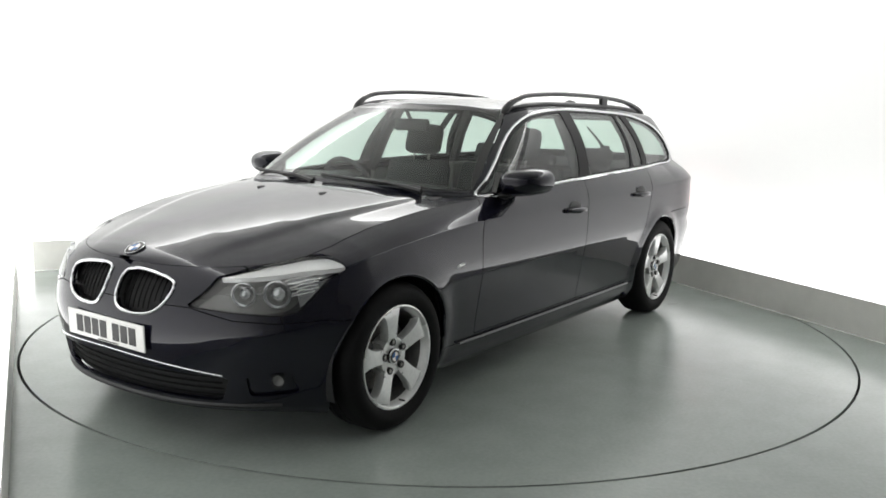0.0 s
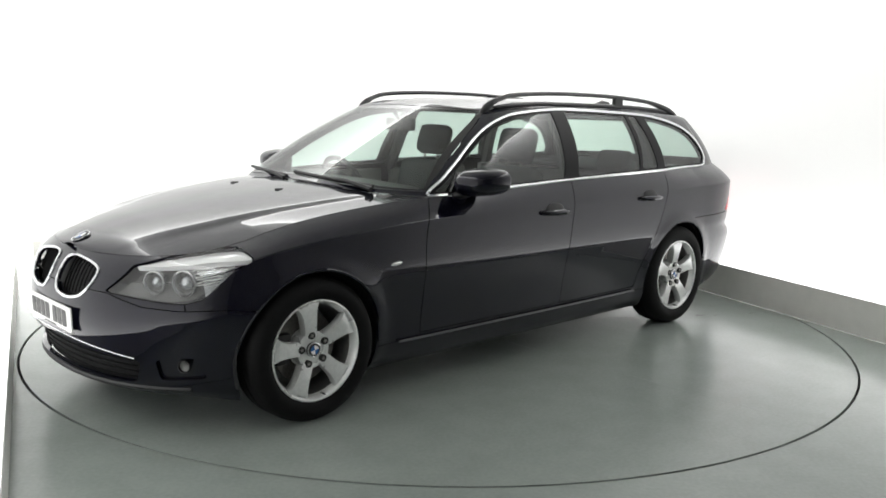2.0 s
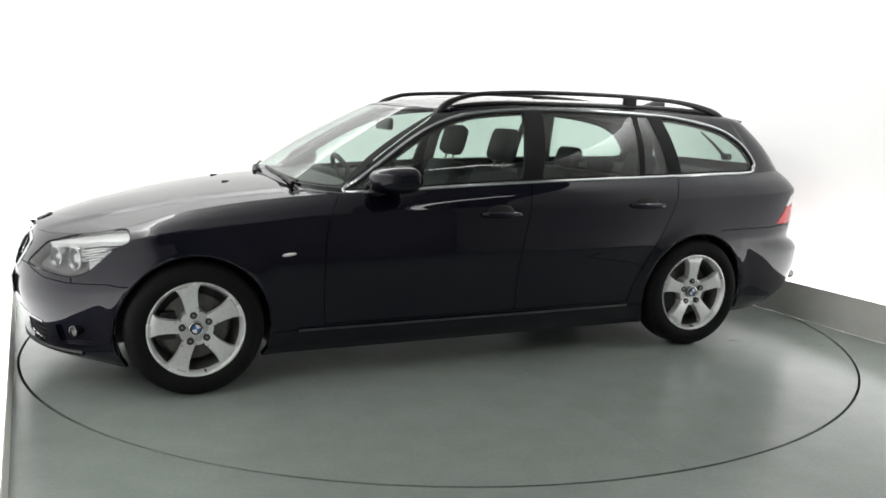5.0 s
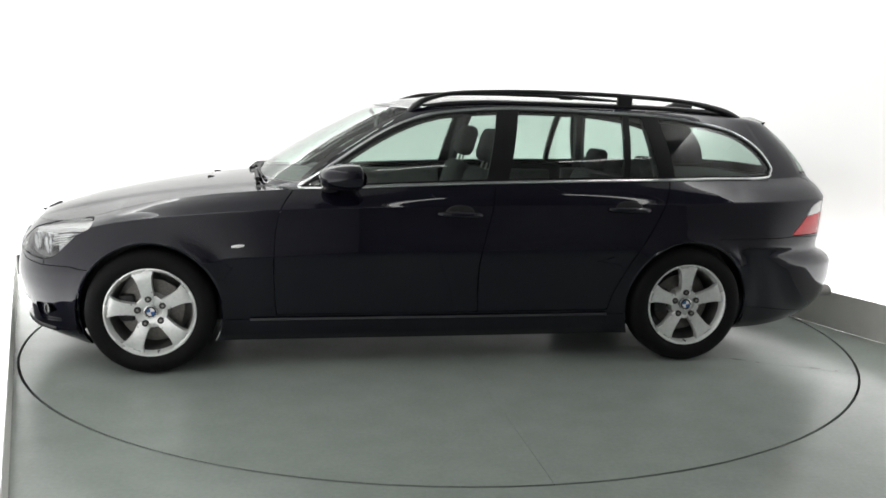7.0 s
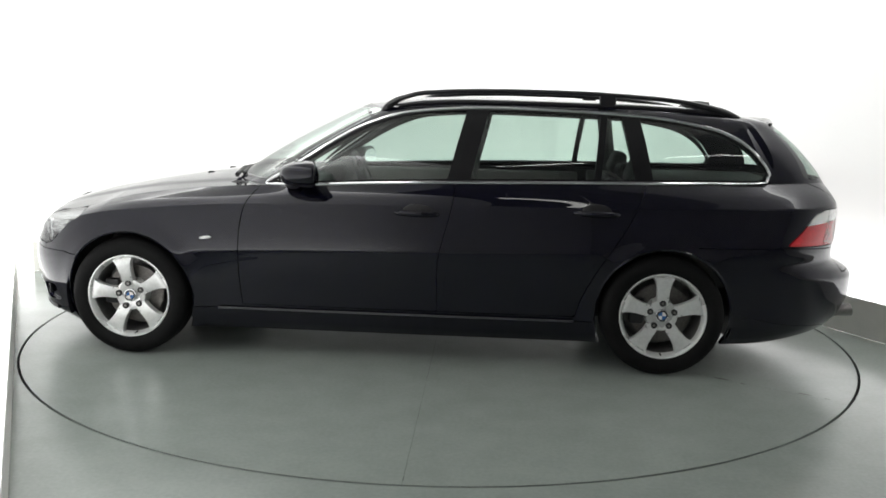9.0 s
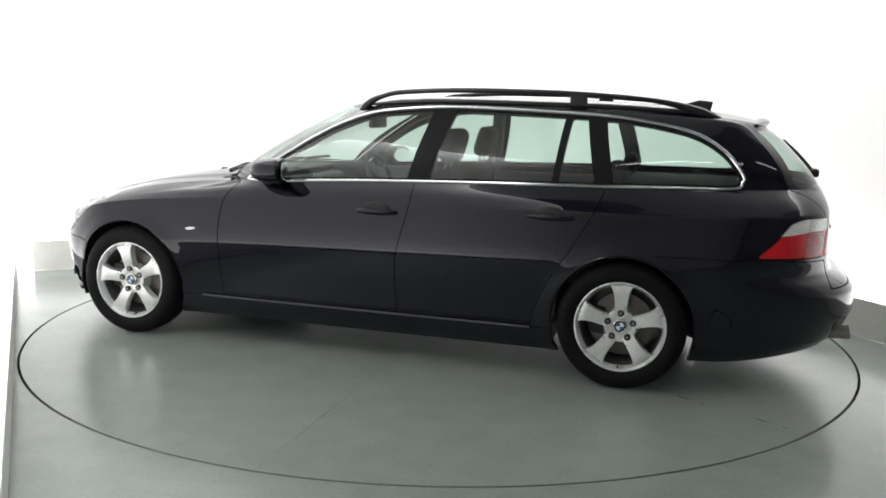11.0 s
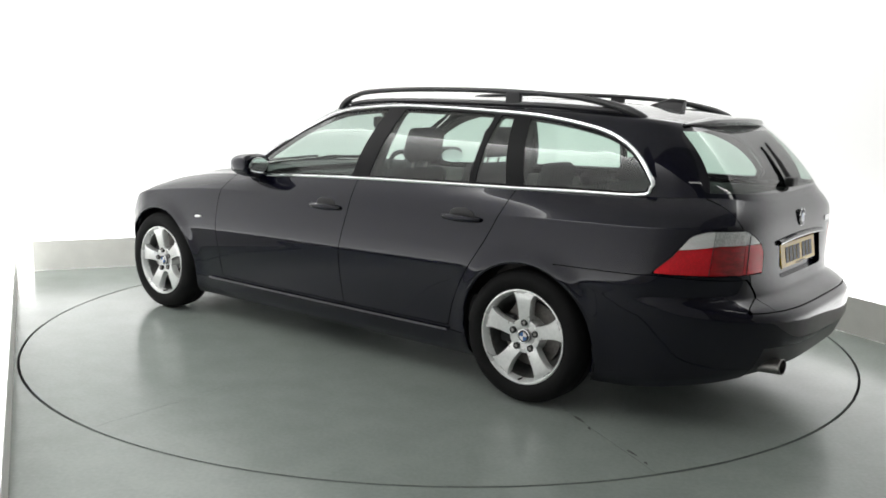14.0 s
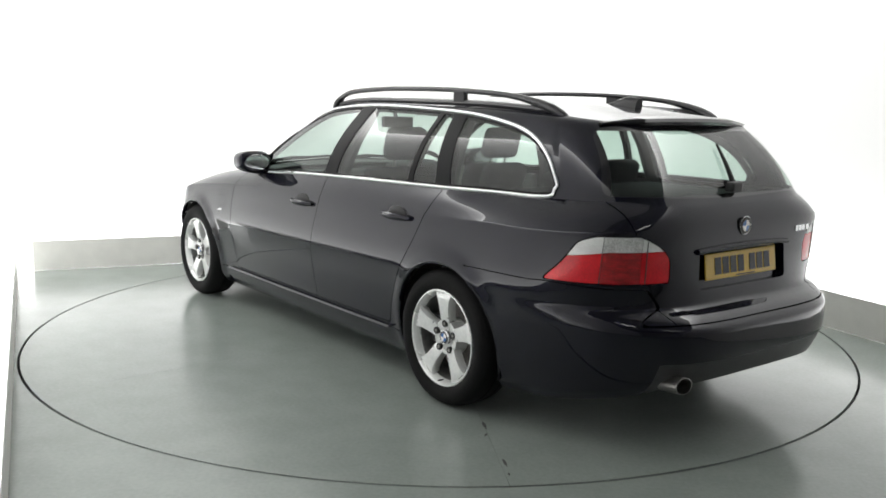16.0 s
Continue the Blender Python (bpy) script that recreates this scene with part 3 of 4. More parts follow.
KIDNEY = [(0.040, 0.640), (0.048, 0.696), (0.085, 0.712), (0.17, 0.712), (0.285, 0.697), (0.335, 0.674), (0.325, 0.622), (0.272, 0.570), (0.180, 0.551), (0.085, 0.558), (0.050, 0.593)]


def wheel_arch(x):
    return lambda v: np.where(np.abs(v[:, 1]) > 0.45, np.hypot(v[:, 0] - x, (v[:, 2] - 0.325)) - 0.362, 1.0)


def car_body(car):
    low = Skin.grid(LOW)
    if low.n[len(low.n) // 2, 1] < 0:
        low = Skin(low.v, -low.n, low.t[:, ::-1])
    inner = low.moved(-0.035)
    for hx in (HUB, -HUB):
        _, low = low.take(wheel_arch(hx), 0.0)
        _, inner = inner.take(wheel_arch(hx), 0.0)
    # window line belongs to the glasshouse
    front = lambda v: v[:, 0] > 0.5
    rear = lambda v: v[:, 0] < -1.6
    parts = {}
    lamp = region(rounded([(1.722, 0.790), (1.85, 0.775), (1.99, 0.739), (2.072, 0.712), (2.120, 0.668), (2.172, 0.604), (2.12, 0.594), (2.05, 0.583), (1.985, 0.578), (1.925, 0.594), (1.87, 0.645), (1.80, 0.712), (1.725, 0.752)], 0.012), smooth=False, keep=front)
    head, low = low.take(lamp, 0.005)
    _, inner = inner.take(lamp, 0.0)
    shape = region(rounded([(-2.058, 0.712), (-2.14, 0.790), (-2.205, 0.880), (-2.27, 0.905), (-2.60, 0.905), (-2.60, 0.712)], 0.02), smooth=False, keep=lambda v: v[:, 0] < -1.9)
    tail, low = low.take(lambda v: np.maximum(shape(v), np.maximum(0.49 - v[:, 1], v[:, 2] - (0.79 + 0.115 * np.sqrt(np.clip((v[:, 1] - 0.49) / 0.15, 0, 1))))), 0.005)
    kidney, low = low.take(region(KIDNEY, (1, 2), n=6, keep=lambda v: v[:, 0] > 2.0), 0.0)
    intake, low = low.take(region(rounded([(-0.55, 0.225), (-0.57, 0.325), (0.0, 0.366), (0.57, 0.325), (0.53, 0.225)], 0.02), (1, 2), smooth=False, keep=lambda v: v[:, 0] > 1.85), 0.0)
    fog, low = low.take(region(rounded([(0.625, 0.245), (0.625, 0.335), (0.745, 0.350), (0.755, 0.255)], 0.02), (1, 2), smooth=False, keep=lambda v: v[:, 0] > 1.8), 0.003)
    bump_f, low = low.take(region([(1.0, 0.0), (1.0, 0.545), (1.78, 0.545), (1.83, 0.555), (2.0, 0.550), (2.10, 0.560), (2.14, 0.58), (2.17, 0.60), (2.6, 0.60), (2.6, 0.0)], smooth=False, keep=lambda v: v[:, 0] > 1.5), 0.0045)
    nose, low = low.take(lambda v: np.where((v[:, 0] > 1.9), -(v[:, 0] - 1.98), 1.0), 0.0045)
    bump_r, low = low.take(region([(-1.5, 0.0), (-1.5, 0.695), (-2.0, 0.700), (-2.06, 0.705), (-2.10, 0.705), (-2.38, 0.690), (-2.42, 0.558), (-2.9, 0.558), (-2.9, 0.0)], smooth=False, keep=rear), 0.0045)
    gate, low = low.take(lambda v: np.where(v[:, 0] < -2.0, np.abs(v[:, 1]) - (0.66 - 0.35 * np.clip(0.93 - v[:, 2], 0, 1)), 1.0), 0.0045)
    recess, gate = gate.take(region(rounded([(-0.32, 0.665), (-0.31, 0.835), (0.31, 0.835), (0.32, 0.665)], 0.03), (1, 2), smooth=False), 0.0)
    sill, low = low.take(lambda v: np.where((v[:, 0] < 1.2) & (v[:, 0] > -1.3), v[:, 2] - 0.275, 1.0), 0.004)
    door_f, low = low.take(region([*smooth_line(FRONT_GAP, 5), *smooth_line(MID_GAP, 5)[::-1], (-0.335, 1.2), (0.72, 1.2)], smooth=False), 0.0045)
    door_r, low = low.take(region([*smooth_line(MID_GAP, 5), *smooth_line(REAR_GAP, 5)[::-1], (-1.335, 1.2), (-0.335, 1.2)], smooth=False), 0.0045)
    fender, quarter = low.take(lambda v: 0.0 - v[:, 0], 0.0)
    for side in (1, -1):
        s = (lambda k: k) if side == 1 else (lambda k: k.mirror())
        put("front_wing", s(fender), PAINT, car, thick=0.02)
        put("rear_quarter", s(quarter), PAINT, car, thick=0.02)
        put("front_door", s(door_f), PAINT, car, thick=0.02)
        put("rear_door", s(door_r), PAINT, car, thick=0.02)
        put("sill", s(sill), PAINT, car, thick=0.02)
        put("inner_shell", s(inner), BLACK, car, "black inner panels")
        headlight(car, s(head), side)
        taillight(car, s(tail), side)
        k = s(kidney)
        g = put("kidney_grille", k.moved(-0.035), MESHBLACK, car, "black grille with vertical slats in a chrome surround")
        ring = [(2.0, y, z) for y, z in smooth_line(KIDNEY, 6, True)]
        line = [(float(face_x(y, z)) + 0.002, side * y, z) for _, y, z in ring]
        sharp_smooth(part("chrome_surround", tube(line, 0.0068, 8, True), CHROME, g))
        for i in range(9):
            y = 0.075 + i * 0.028
            zs = np.linspace(0.565 if y < 0.22 else 0.60, 0.715 if y < 0.2 else 0.695, 8)
            part("slat", tube([(float(face_x(y, z)) - 0.026, side * y, float(z)) for z in zs], 0.003, 4), MESHBLACK, g)
        f = put("fog_light", s(fog).moved(-0.018), PAINT, car, "round fog lamp in a body-coloured recess")
        c = np.array([s(fog).v[:, 0].mean(), s(fog).v[:, 1].mean(), s(fog).v[:, 2].mean()])
        mm = Matrix.Translation(c + np.array([-0.004, side * 0.028, 0.02])) @ pose(0, 0, 0, 0, 0, side * 38)
        sharp_smooth(part("bezel", lathe([(0.020, -0.035), (0.028, -0.01), (0.028, 0.002), (0.023, 0.002), (0.021, -0.006)], 28, "x", mm), GLOSSBLACK, f))
        sharp_smooth(part("lens", lathe([(0.022, -0.008), (0.015, -0.014), (0.0, -0.018)], 28, "x", mm), LAMPDARK, f))
        # strip lighter than the body paint stands in for the sill crease's highlight
        part("trim_strip", tube([(x, side * (float(Y_WIDE(x)) * 0.955 + 0.001), 0.277) for x in np.linspace(0.95, -0.98, 24)], 0.006, 8), SILLGLINT, car, "lightened sill highlight strip")
    put("front_bumper", bump_f.both(), PAINT, car, thick=0.02)
    put("nose_panel", nose.both(), PAINT, car, thick=0.015)
    valance, bump_r = bump_r.take(lambda v: np.where(v[:, 0] < -2.3, np.maximum(v[:, 2] - 0.405, v[:, 1] - 0.60), 1.0), 0.003)
    put("valance", valance.both().moved(-0.006), VALANCE, car, "satin black rear valance", 0.02)
    put("rear_bumper", bump_r.both(), PAINT, car, thick=0.02)
    gate_parts = put("tailgate", gate.both(), PAINT, car, thick=0.032)
    put("plate_recess", recess.both().moved(-0.03), PAINT, gate_parts)
    put("lower_intake", intake.both().moved(-0.05), MESHBLACK, car, "black lower air intake mesh")
    return gate_parts, front_details(car)


FACE = {}


def face_x(y, z):
    """The front of the lower body at a given y, z."""
    if "t" not in FACE:
        s = Skin.grid(LOW)
        s = s.both()
        FACE["t"] = bvhtree.BVHTree.FromPolygons(s.v.tolist(), s.t.tolist())
    hit = FACE["t"].ray_cast(Vector((4, y, z)), Vector((-1, 0, 0)))[0]
    return hit.x if hit else 2.0


def rear_x(y, z):
    face_x(0, 0.5)
    hit = FACE["t"].ray_cast(Vector((-4, y, z)), Vector((1, 0, 0)))[0]
    return hit.x if hit else -2.4


def side_y(x, z):
    face_x(0, 0.5)
    hit = FACE["t"].ray_cast(Vector((x, 4, z)), Vector((0, -1, 0)))[0]
    return hit.y if hit else 0.85


def headlight(car, skin, side):
    h = put("headlight", skin.moved(-0.055), LAMPDARK, car, "clear headlight with twin round lamps and a bright brow")
    put("lens", skin, LENS, h, "clear plastic lens").visible_shadow = False
    for y, z, r in ((0.598, 0.652, 0.050), (0.700, 0.655, 0.056)):
        x = float(face_x(y, z))
        m = Matrix.Translation((x - 0.022, side * y, z)) @ pose(0, 0, 0, 0, 0, side * 30)
        sharp_smooth(part("lamp_ring", lathe([(r - 0.010, -0.05), (r, -0.02), (r, -0.004), (r - 0.005, -0.001), (r - 0.011, -0.014)], 36, "x", m), LAMPIN, h))
        sharp_smooth(part("bowl", lathe([(r - 0.011, -0.014), (r - 0.018, -0.034), (r - 0.026, -0.040)], 36, "x", m), LAMPDARK, h))
        sharp_smooth(part("projector", lathe([(r - 0.026, -0.040), (r - 0.028, -0.022), (r - 0.040, -0.010), (0.0, -0.006)], 32, "x", m), LAMPIN, h))
    # bright brow under the bonnet edge, widening towards the wing
    edge_z = curve((1.712, 0.786), (1.85, 0.772), (1.99, 0.736), (2.063, 0.714))
    deep = curve((1.712, 0.030), (1.80, 0.034), (1.90, 0.031), (1.97, 0.021), (2.065, 0.003))
    brow, _ = skin.take(lambda v: np.where(v[:, 0] < 2.07, edge_z(v[:, 0]) - deep(v[:, 0]) - v[:, 2], 1.0), 0.0)
    up = brow.v[:, 2] - edge_z(brow.v[:, 0]) + deep(brow.v[:, 0])
    # normals tipped upward beyond the surface to brighten the strip
    brow = Skin(brow.v - brow.n * (0.002 + 0.45 * np.clip(up, 0, 1))[:, None], brow.n + np.array([0, 0, 0.9]), brow.t)
    put("brow", brow, BROW, h, "bright white brow strip", 0.02)
    # clear indicator ribs at the outer tip
    tip, _ = skin.take(lambda v: np.maximum(v[:, 0] - 1.915, v[:, 2] - edge_z(v[:, 0]) + deep(v[:, 0]) + 0.002), 0.0)
    put("indicator", tip.moved(-0.028), LAMPIN, h, "ribbed clear indicator")
    v = skin.v
    for i in range(6):
        pts = []
        for x in np.linspace(1.755 + 0.016 * i, 1.93, 8):
            near = v[np.abs(v[:, 0] - x) < 0.012]
            z = float(edge_z(x)) - 0.050 - 0.011 * i
            if len(near) and z > near[:, 2].min() + 0.008:
                p = near[np.argmin(np.abs(near[:, 2] - z))]
                pts.append((x, p[1] - side * 0.016, z))
        if len(pts) > 2:
            part("rib", tube(pts, 0.0030, 5), CLEARLAMP, h)


def taillight(car, skin, side):
    red, white = skin.take(lambda v: v[:, 2] - 0.842 + 0.25 * np.clip(np.abs(v[:, 1]) - 0.74, 0, 1), 0.002)
    stop, red = red.take(lambda v: np.maximum(0.625 - np.abs(v[:, 1]), np.abs(v[:, 1]) - 0.758), 0.002)
    wing_red, red = red.take(lambda v: 0.69 - np.abs(v[:, 1]), 0.0)
    t = put("tail_light", wing_red, RED, car, "red tail light with a clear upper band", 0.02)
    put("stop_lamp", stop, REDDEEP, t, "darker ribbed red lens", 0.02)
    put("gate_lamp", red, RED, t, "red inner lens", 0.02)
    reverse, white = white.take(lambda v: np.maximum(0.625 - np.abs(v[:, 1]), np.abs(v[:, 1]) - 0.758), 0.002)
    outer, white = white.take(lambda v: 0.69 - np.abs(v[:, 1]), 0.0)
    put("clear_band", outer, CLEARLAMP, t, "clear white upper lens", 0.02)
    put("clear_corner", white, CLEARLAMP, t, "clear white upper lens", 0.02)
    put("reversing_lamp", reverse, FACETS, t, "faceted clear lens", 0.02)
    back = skin.moved(-0.004)
    put("lamp_backing", back, LAMPDARK, t)
    line = [(float(rear_x(0.605, z)) - 0.001, side * 0.605, z) for z in np.linspace(0.716, 0.885, 8)]
    part("joint", tube(line, 0.0022, 5), INK, t)


def plate(car, m, material, label):
    p = part("number_plate", boxed(-0.004, 0.004, -0.26, 0.26, -0.0555, 0.0555, 0.003, m), material, car, label)
    y = -0.20
    for w in (0.048, 0.048, 0.048, 0.048, 0, 0.048, 0.048, 0.048):
        if w:
            part("bar", boxed(0.0045, 0.006, y + 0.004, y + w, -0.036, 0.036, 0, m), INK, p)
            y += 0.055
        else:
            y += 0.03
    part("bar", boxed(0.0045, 0.006, -0.05, 0.09, -0.051, -0.046, 0, m), INK, p)
    return p


def roundel(car, m, r):
    b = part("roundel", lathe([(0.0, -0.006), (r, -0.006), (r, 0.001), (r * 0.94, 0.004), (r * 0.7, 0.005), (0.0, 0.0055)], 36, "x", m), INK, car, "round black badge with blue and white quarters")
    sharp_smooth(part("rim", tube([m @ Vector((0.003, r * math.cos(a), r * math.sin(a))) for a in np.linspace(0, 2 * math.pi, 36, False)], r * 0.05, 6, True), CHROME, b))
    for q in range(4):
        bm = bmesh.new()
        vs = [bm.verts.new(m @ Vector((0.0068, 0, 0)))]
        for i in range(9):
            a = q * math.pi / 2 + i / 8 * math.pi / 2
            vs.append(bm.verts.new(m @ Vector((0.0065, r * 0.64 * math.cos(a), r * 0.64 * math.sin(a)))))
        bm.faces.new(vs)
        part("quarter", bm, BADGEBLUE if q % 2 else BADGEWHITE, b)
    return b


def front_details(car):
    plate(car, Matrix.Translation((2.253, 0, 0.458)) @ pose(0, 0, 0, 0, 2, 0), WHITEPLATE, "white front number plate with dark characters")
    part("plate_holder", boxed(2.215, 2.248, -0.17, 0.17, 0.41, 0.506, 0.004), BLACK, car)
    line = [(float(face_x(y, z)) + 0.002, y, z) for y, z in ((y, 0.380 - 0.045 * (y / 0.55) ** 2) for y in np.linspace(-0.55, 0.55, 40))]
    part("chrome_strip", tube(line, 0.0032, 6), CHROME, car, "thin chrome strip across the lower intake")
    for z in (0.245, 0.270, 0.295, 0.320):
        part("intake_slat", tube([(float(face_x(y, z)) - 0.03, y, z) for y in np.linspace(-0.52, 0.52, 30)], 0.004, 5), MESHBLACK, car)
    line = [(float(face_x(y, 0.205)) - 0.004, y, 0.205) for y in np.linspace(-0.70, 0.70, 40)]
    part("front_lip", tube(line, 0.013, 8), BLACK, car, "black front lip")


def line_b(z):
    return -0.33 - 0.243 * (z - 1.0)


def line_c(z):
    return -1.317 + 0.21 * (z - 1.0)


def glasshouse(car, gate):
    top = Skin.grid(top_grid())
    k = len(top.n) // 2
    if top.n[k, 1] < 0:
        top = Skin(top.v, -top.n, top.t[:, ::-1])
    top_tree = bvhtree.BVHTree.FromPolygons(top.both().v.tolist(), top.both().t.tolist())
    lining = top.moved(-0.035)
    side = lambda v: (v[:, 1] > 0.40) & (v[:, 0] < 0.75)
    band, top = top.take(region(DLO, n=5, keep=side), 0.0)
    _, lining = lining.take(region(DLO, n=5, keep=side), 0.0)
    inset = region(DLO, n=5)
    wind_line = [(-0.70, 0.985), (0, 1.012), (0.755, 0.975), (0.727, 1.07), (0.670, 1.19), (0.605, 1.30), (0.552, 1.368), (0.40, 1.382), (0.0, 1.393), (-0.5, 1.36)]
    at_front, at_rear = (lambda v: v[:, 0] > -0.1), (lambda v: v[:, 0] < -1.9)
    wind, top = top.take(region(wind_line, (1, 2), smooth=False, keep=at_front), 0.003)
    _, lining = lining.take(region(wind_line, (1, 2), smooth=False, keep=at_front), 0.003)
    rear_line = rounded([(-0.62, 1.053), (0.0, 1.032), (0.655, 1.050), (0.650, 1.09), (0.575, 1.285), (0.545, 1.312), (0.0, 1.322), (-0.6, 1.31)], 0.02)
    back, top = top.take(region(rear_line, (1, 2), smooth=False, keep=at_rear), 0.0)
    _, lining = lining.take(region(rear_line, (1, 2), smooth=False, keep=at_rear), 0.0)
    # windscreen with a dark printed border
    glass_w, frit = wind.take(lambda v: np.maximum(np.abs(v[:, 1]) - (0.742 - 0.52 * np.clip(v[:, 2] - 0.99, 0, 1)), np.maximum(v[:, 2] - 1.372, 1.015 - 0.03 * (v[:, 1] / 0.7) ** 2 - v[:, 2])), 0.0)
    w = put("windscreen", glass_w.both(), SCREEN, car, "slightly green curved windscreen")
    w.visible_shadow = False
    put("border", frit.both(), GLOSSBLACK, w)
    glass_r, frit = back.take(lambda v: np.maximum(np.abs(v[:, 1]) - (0.642 - 0.36 * np.clip(v[:, 2] - 1.05, 0, 1)), np.maximum(v[:, 2] - 1.306, 1.050 - v[:, 2])), 0.0)
    r = put("rear_window", glass_r.both(), SIDEGLASS, car, "tinted rear window with a wiper")
    r.visible_shadow = False
    put("border", frit.both(), GLOSSBLACK, r)
    # rear wiper
    def on_rear(y, z):
        h = top_tree.ray_cast(Vector((-4, y, z)), Vector((1, 0, 0)))[0]
        return h.x if h else -2.3
    wp = part("rear_wiper", tube([(on_rear(-0.02, z) - 0.022, y, z) for y, z in ((0.02, 1.06), (0.0, 1.10), (-0.03, 1.17), (-0.07, 1.25))], [0.014, 0.012, 0.009, 0.005], 8), BLACK, r, "black rear wiper")
    part("motor_cap", boxed(on_rear(0, 1.07) - 0.045, on_rear(0, 1.07), -0.02, 0.06, 1.055, 1.10, 0.012), BLACK, wp)
    # side windows in their black frame
    wins = (("front_window", lambda v: line_b(v[:, 2]) + 0.045 - v[:, 0]),
            ("rear_window_glass", lambda v: np.maximum(v[:, 0] - (line_b(v[:, 2]) - 0.075), -1.055 - 0.10 * (v[:, 2] - 1) - v[:, 0])),
            ("quarterlight", lambda v: np.maximum(v[:, 0] - (-1.09 - 0.10 * (v[:, 2] - 1)), line_c(v[:, 2]) + 0.04 - v[:, 0])),
            ("cargo_window", lambda v: v[:, 0] - (line_c(v[:, 2]) - 0.055)))
    rest = band
    made = []
    for name, f in wins:
        g, rest = rest.take(lambda v, f=f: np.maximum(inset(v) + (0.016), f(v)), 0.0)
        made.append((name, g))
    chrome = []
    for x, z in smooth_line(DLO, 5, True):
        h = top_tree.ray_cast(Vector((x, 3, z)), Vector((0, -1, 0)))[0]
        y = h.y if h else float(Y_TOP(x)) - 0.01
        chrome.append((x, y, z))
    for sd in (1, -1):
        s = (lambda q: q) if sd == 1 else (lambda q: q.mirror())
        fr = put("window_frame", s(rest), FRAMEBLACK, car, "satin black window frames and pillars", 0.03)
        for name, g in made:
            o = put(name, s(g.moved(-0.004)), SIDEGLASS, fr, "lightly tinted side glass")
            o.visible_shadow = False
        sharp_smooth(part("chrome_trim", tube([(x, sd * (y + 0.002), z) for x, y, z in chrome], 0.0095, 8, True, up=(0, 1, 0)), CHROME, car, "bright chrome strip round the side windows"))
    roof, lower = top.take(lambda v: np.where(v[:, 2] > 1.30, np.maximum(np.abs(v[:, 1]) - 0.545, np.maximum(v[:, 0] - 0.16, -2.045 - v[:, 0])), 1.0), 0.0)
    put("roof", roof.both(), PAINT, car)
    put("body_frame", lower.both(), PAINT, car)
    li, _ = lining.take(lambda v: np.maximum(1.30 - v[:, 2], np.maximum(v[:, 0] + 0.02, -1.95 - v[:, 0])), 0.0)
    put("headlining", li.both(), LININGS, car, "pale grey headlining")

    # roof rails
    for sd in (1, -1):
        side_line = [(0.11, 1.350), (0.08, 1.385), (0.03, 1.425), (-0.04, 1.452), (-0.15, 1.474), (-0.45, 1.489), (-0.80, 1.490), (-1.12, 1.483), (-1.46, 1.462), (-1.66, 1.430), (-1.80, 1.388), (-1.87, 1.350)]
        inboard = lambda x: 0.560 - 0.03 * max(0, (-x - 1.2)) - 0.12 * max(0, x + 0.05)
        pts = [(x, sd * inboard(x), z - 0.012) for x, z in smooth_line(side_line, 6)]
        n = len(pts)
        rad = [0.016 + 0.010 * max(0, 1 - abs(min(i, n - 1 - i) - 8) / 9) for i in range(n)]
        rail = sharp_smooth(part("roof_rail", tube(pts, rad, 10, flat=0.85), SATIN, car, "raised satin black roof rail"))
        part("rail_post", boxed(-1.18, -1.09, sd * 0.562 - 0.014, sd * 0.562 + 0.014, 1.40, 1.472, 0.008), SATIN, rail)
        ln = [(x, sd * inboard(x), float(Z_ROOF(x)) + 0.013) for x in np.linspace(0.06, -1.84, 40)]
        sharp_smooth(part("rail_base", tube(ln, [0.004 + 0.014 * min(1, min(i, 39 - i) / 4) for i in range(40)], 8, flat=0.9), SATIN, rail))
    # aerial fin
    bm = bmesh.new()
    secs = []
    for q in np.linspace(0, 1, 9):
        x = -1.60 - 0.19 * q
        hgt = 0.052 * min(1.0, 1.6 * q) ** 0.9
        wd = 0.030 * (1 - 0.15 * q)
        z0 = float(Z_CROWN(x)) - 0.006
        secs.append([bm.verts.new((x - 0.012 * u * q, wd * s * (1 - u ** 2 * 0.5), z0 + hgt * u)) for s, u in ((-1, 0), (-1, 0.5), (-1, 0.85), (-0.4, 1), (0.4, 1), (1, 0.85), (1, 0.5), (1, 0))])
    for a, b in zip(secs, secs[1:]):
        for j in range(7):
            bm.faces.new((a[j], a[j + 1], b[j + 1], b[j]))
    bm.faces.new(secs[-1])
    bmesh.ops.recalc_face_normals(bm, faces=bm.faces)
    sharp_smooth(part("aerial_fin", bm, SATIN, car, "dark shark-fin roof aerial"), 50)
    # roof spoiler
    ln = [(-2.015 - 0.055 * (1 - (y / 0.56) ** 2), y, 1.332 + 0.016 * (1 - (y / 0.56) ** 2)) for y in np.linspace(-0.52, 0.52, 36)]
    sharp_smooth(part("roof_spoiler", tube(ln, [0.010 + 0.030 * min(1, min(i, 35 - i) / 7) for i in range(36)], 10, flat=0.6), GLOSSBLACK, car, "small roof spoiler over the rear window"))


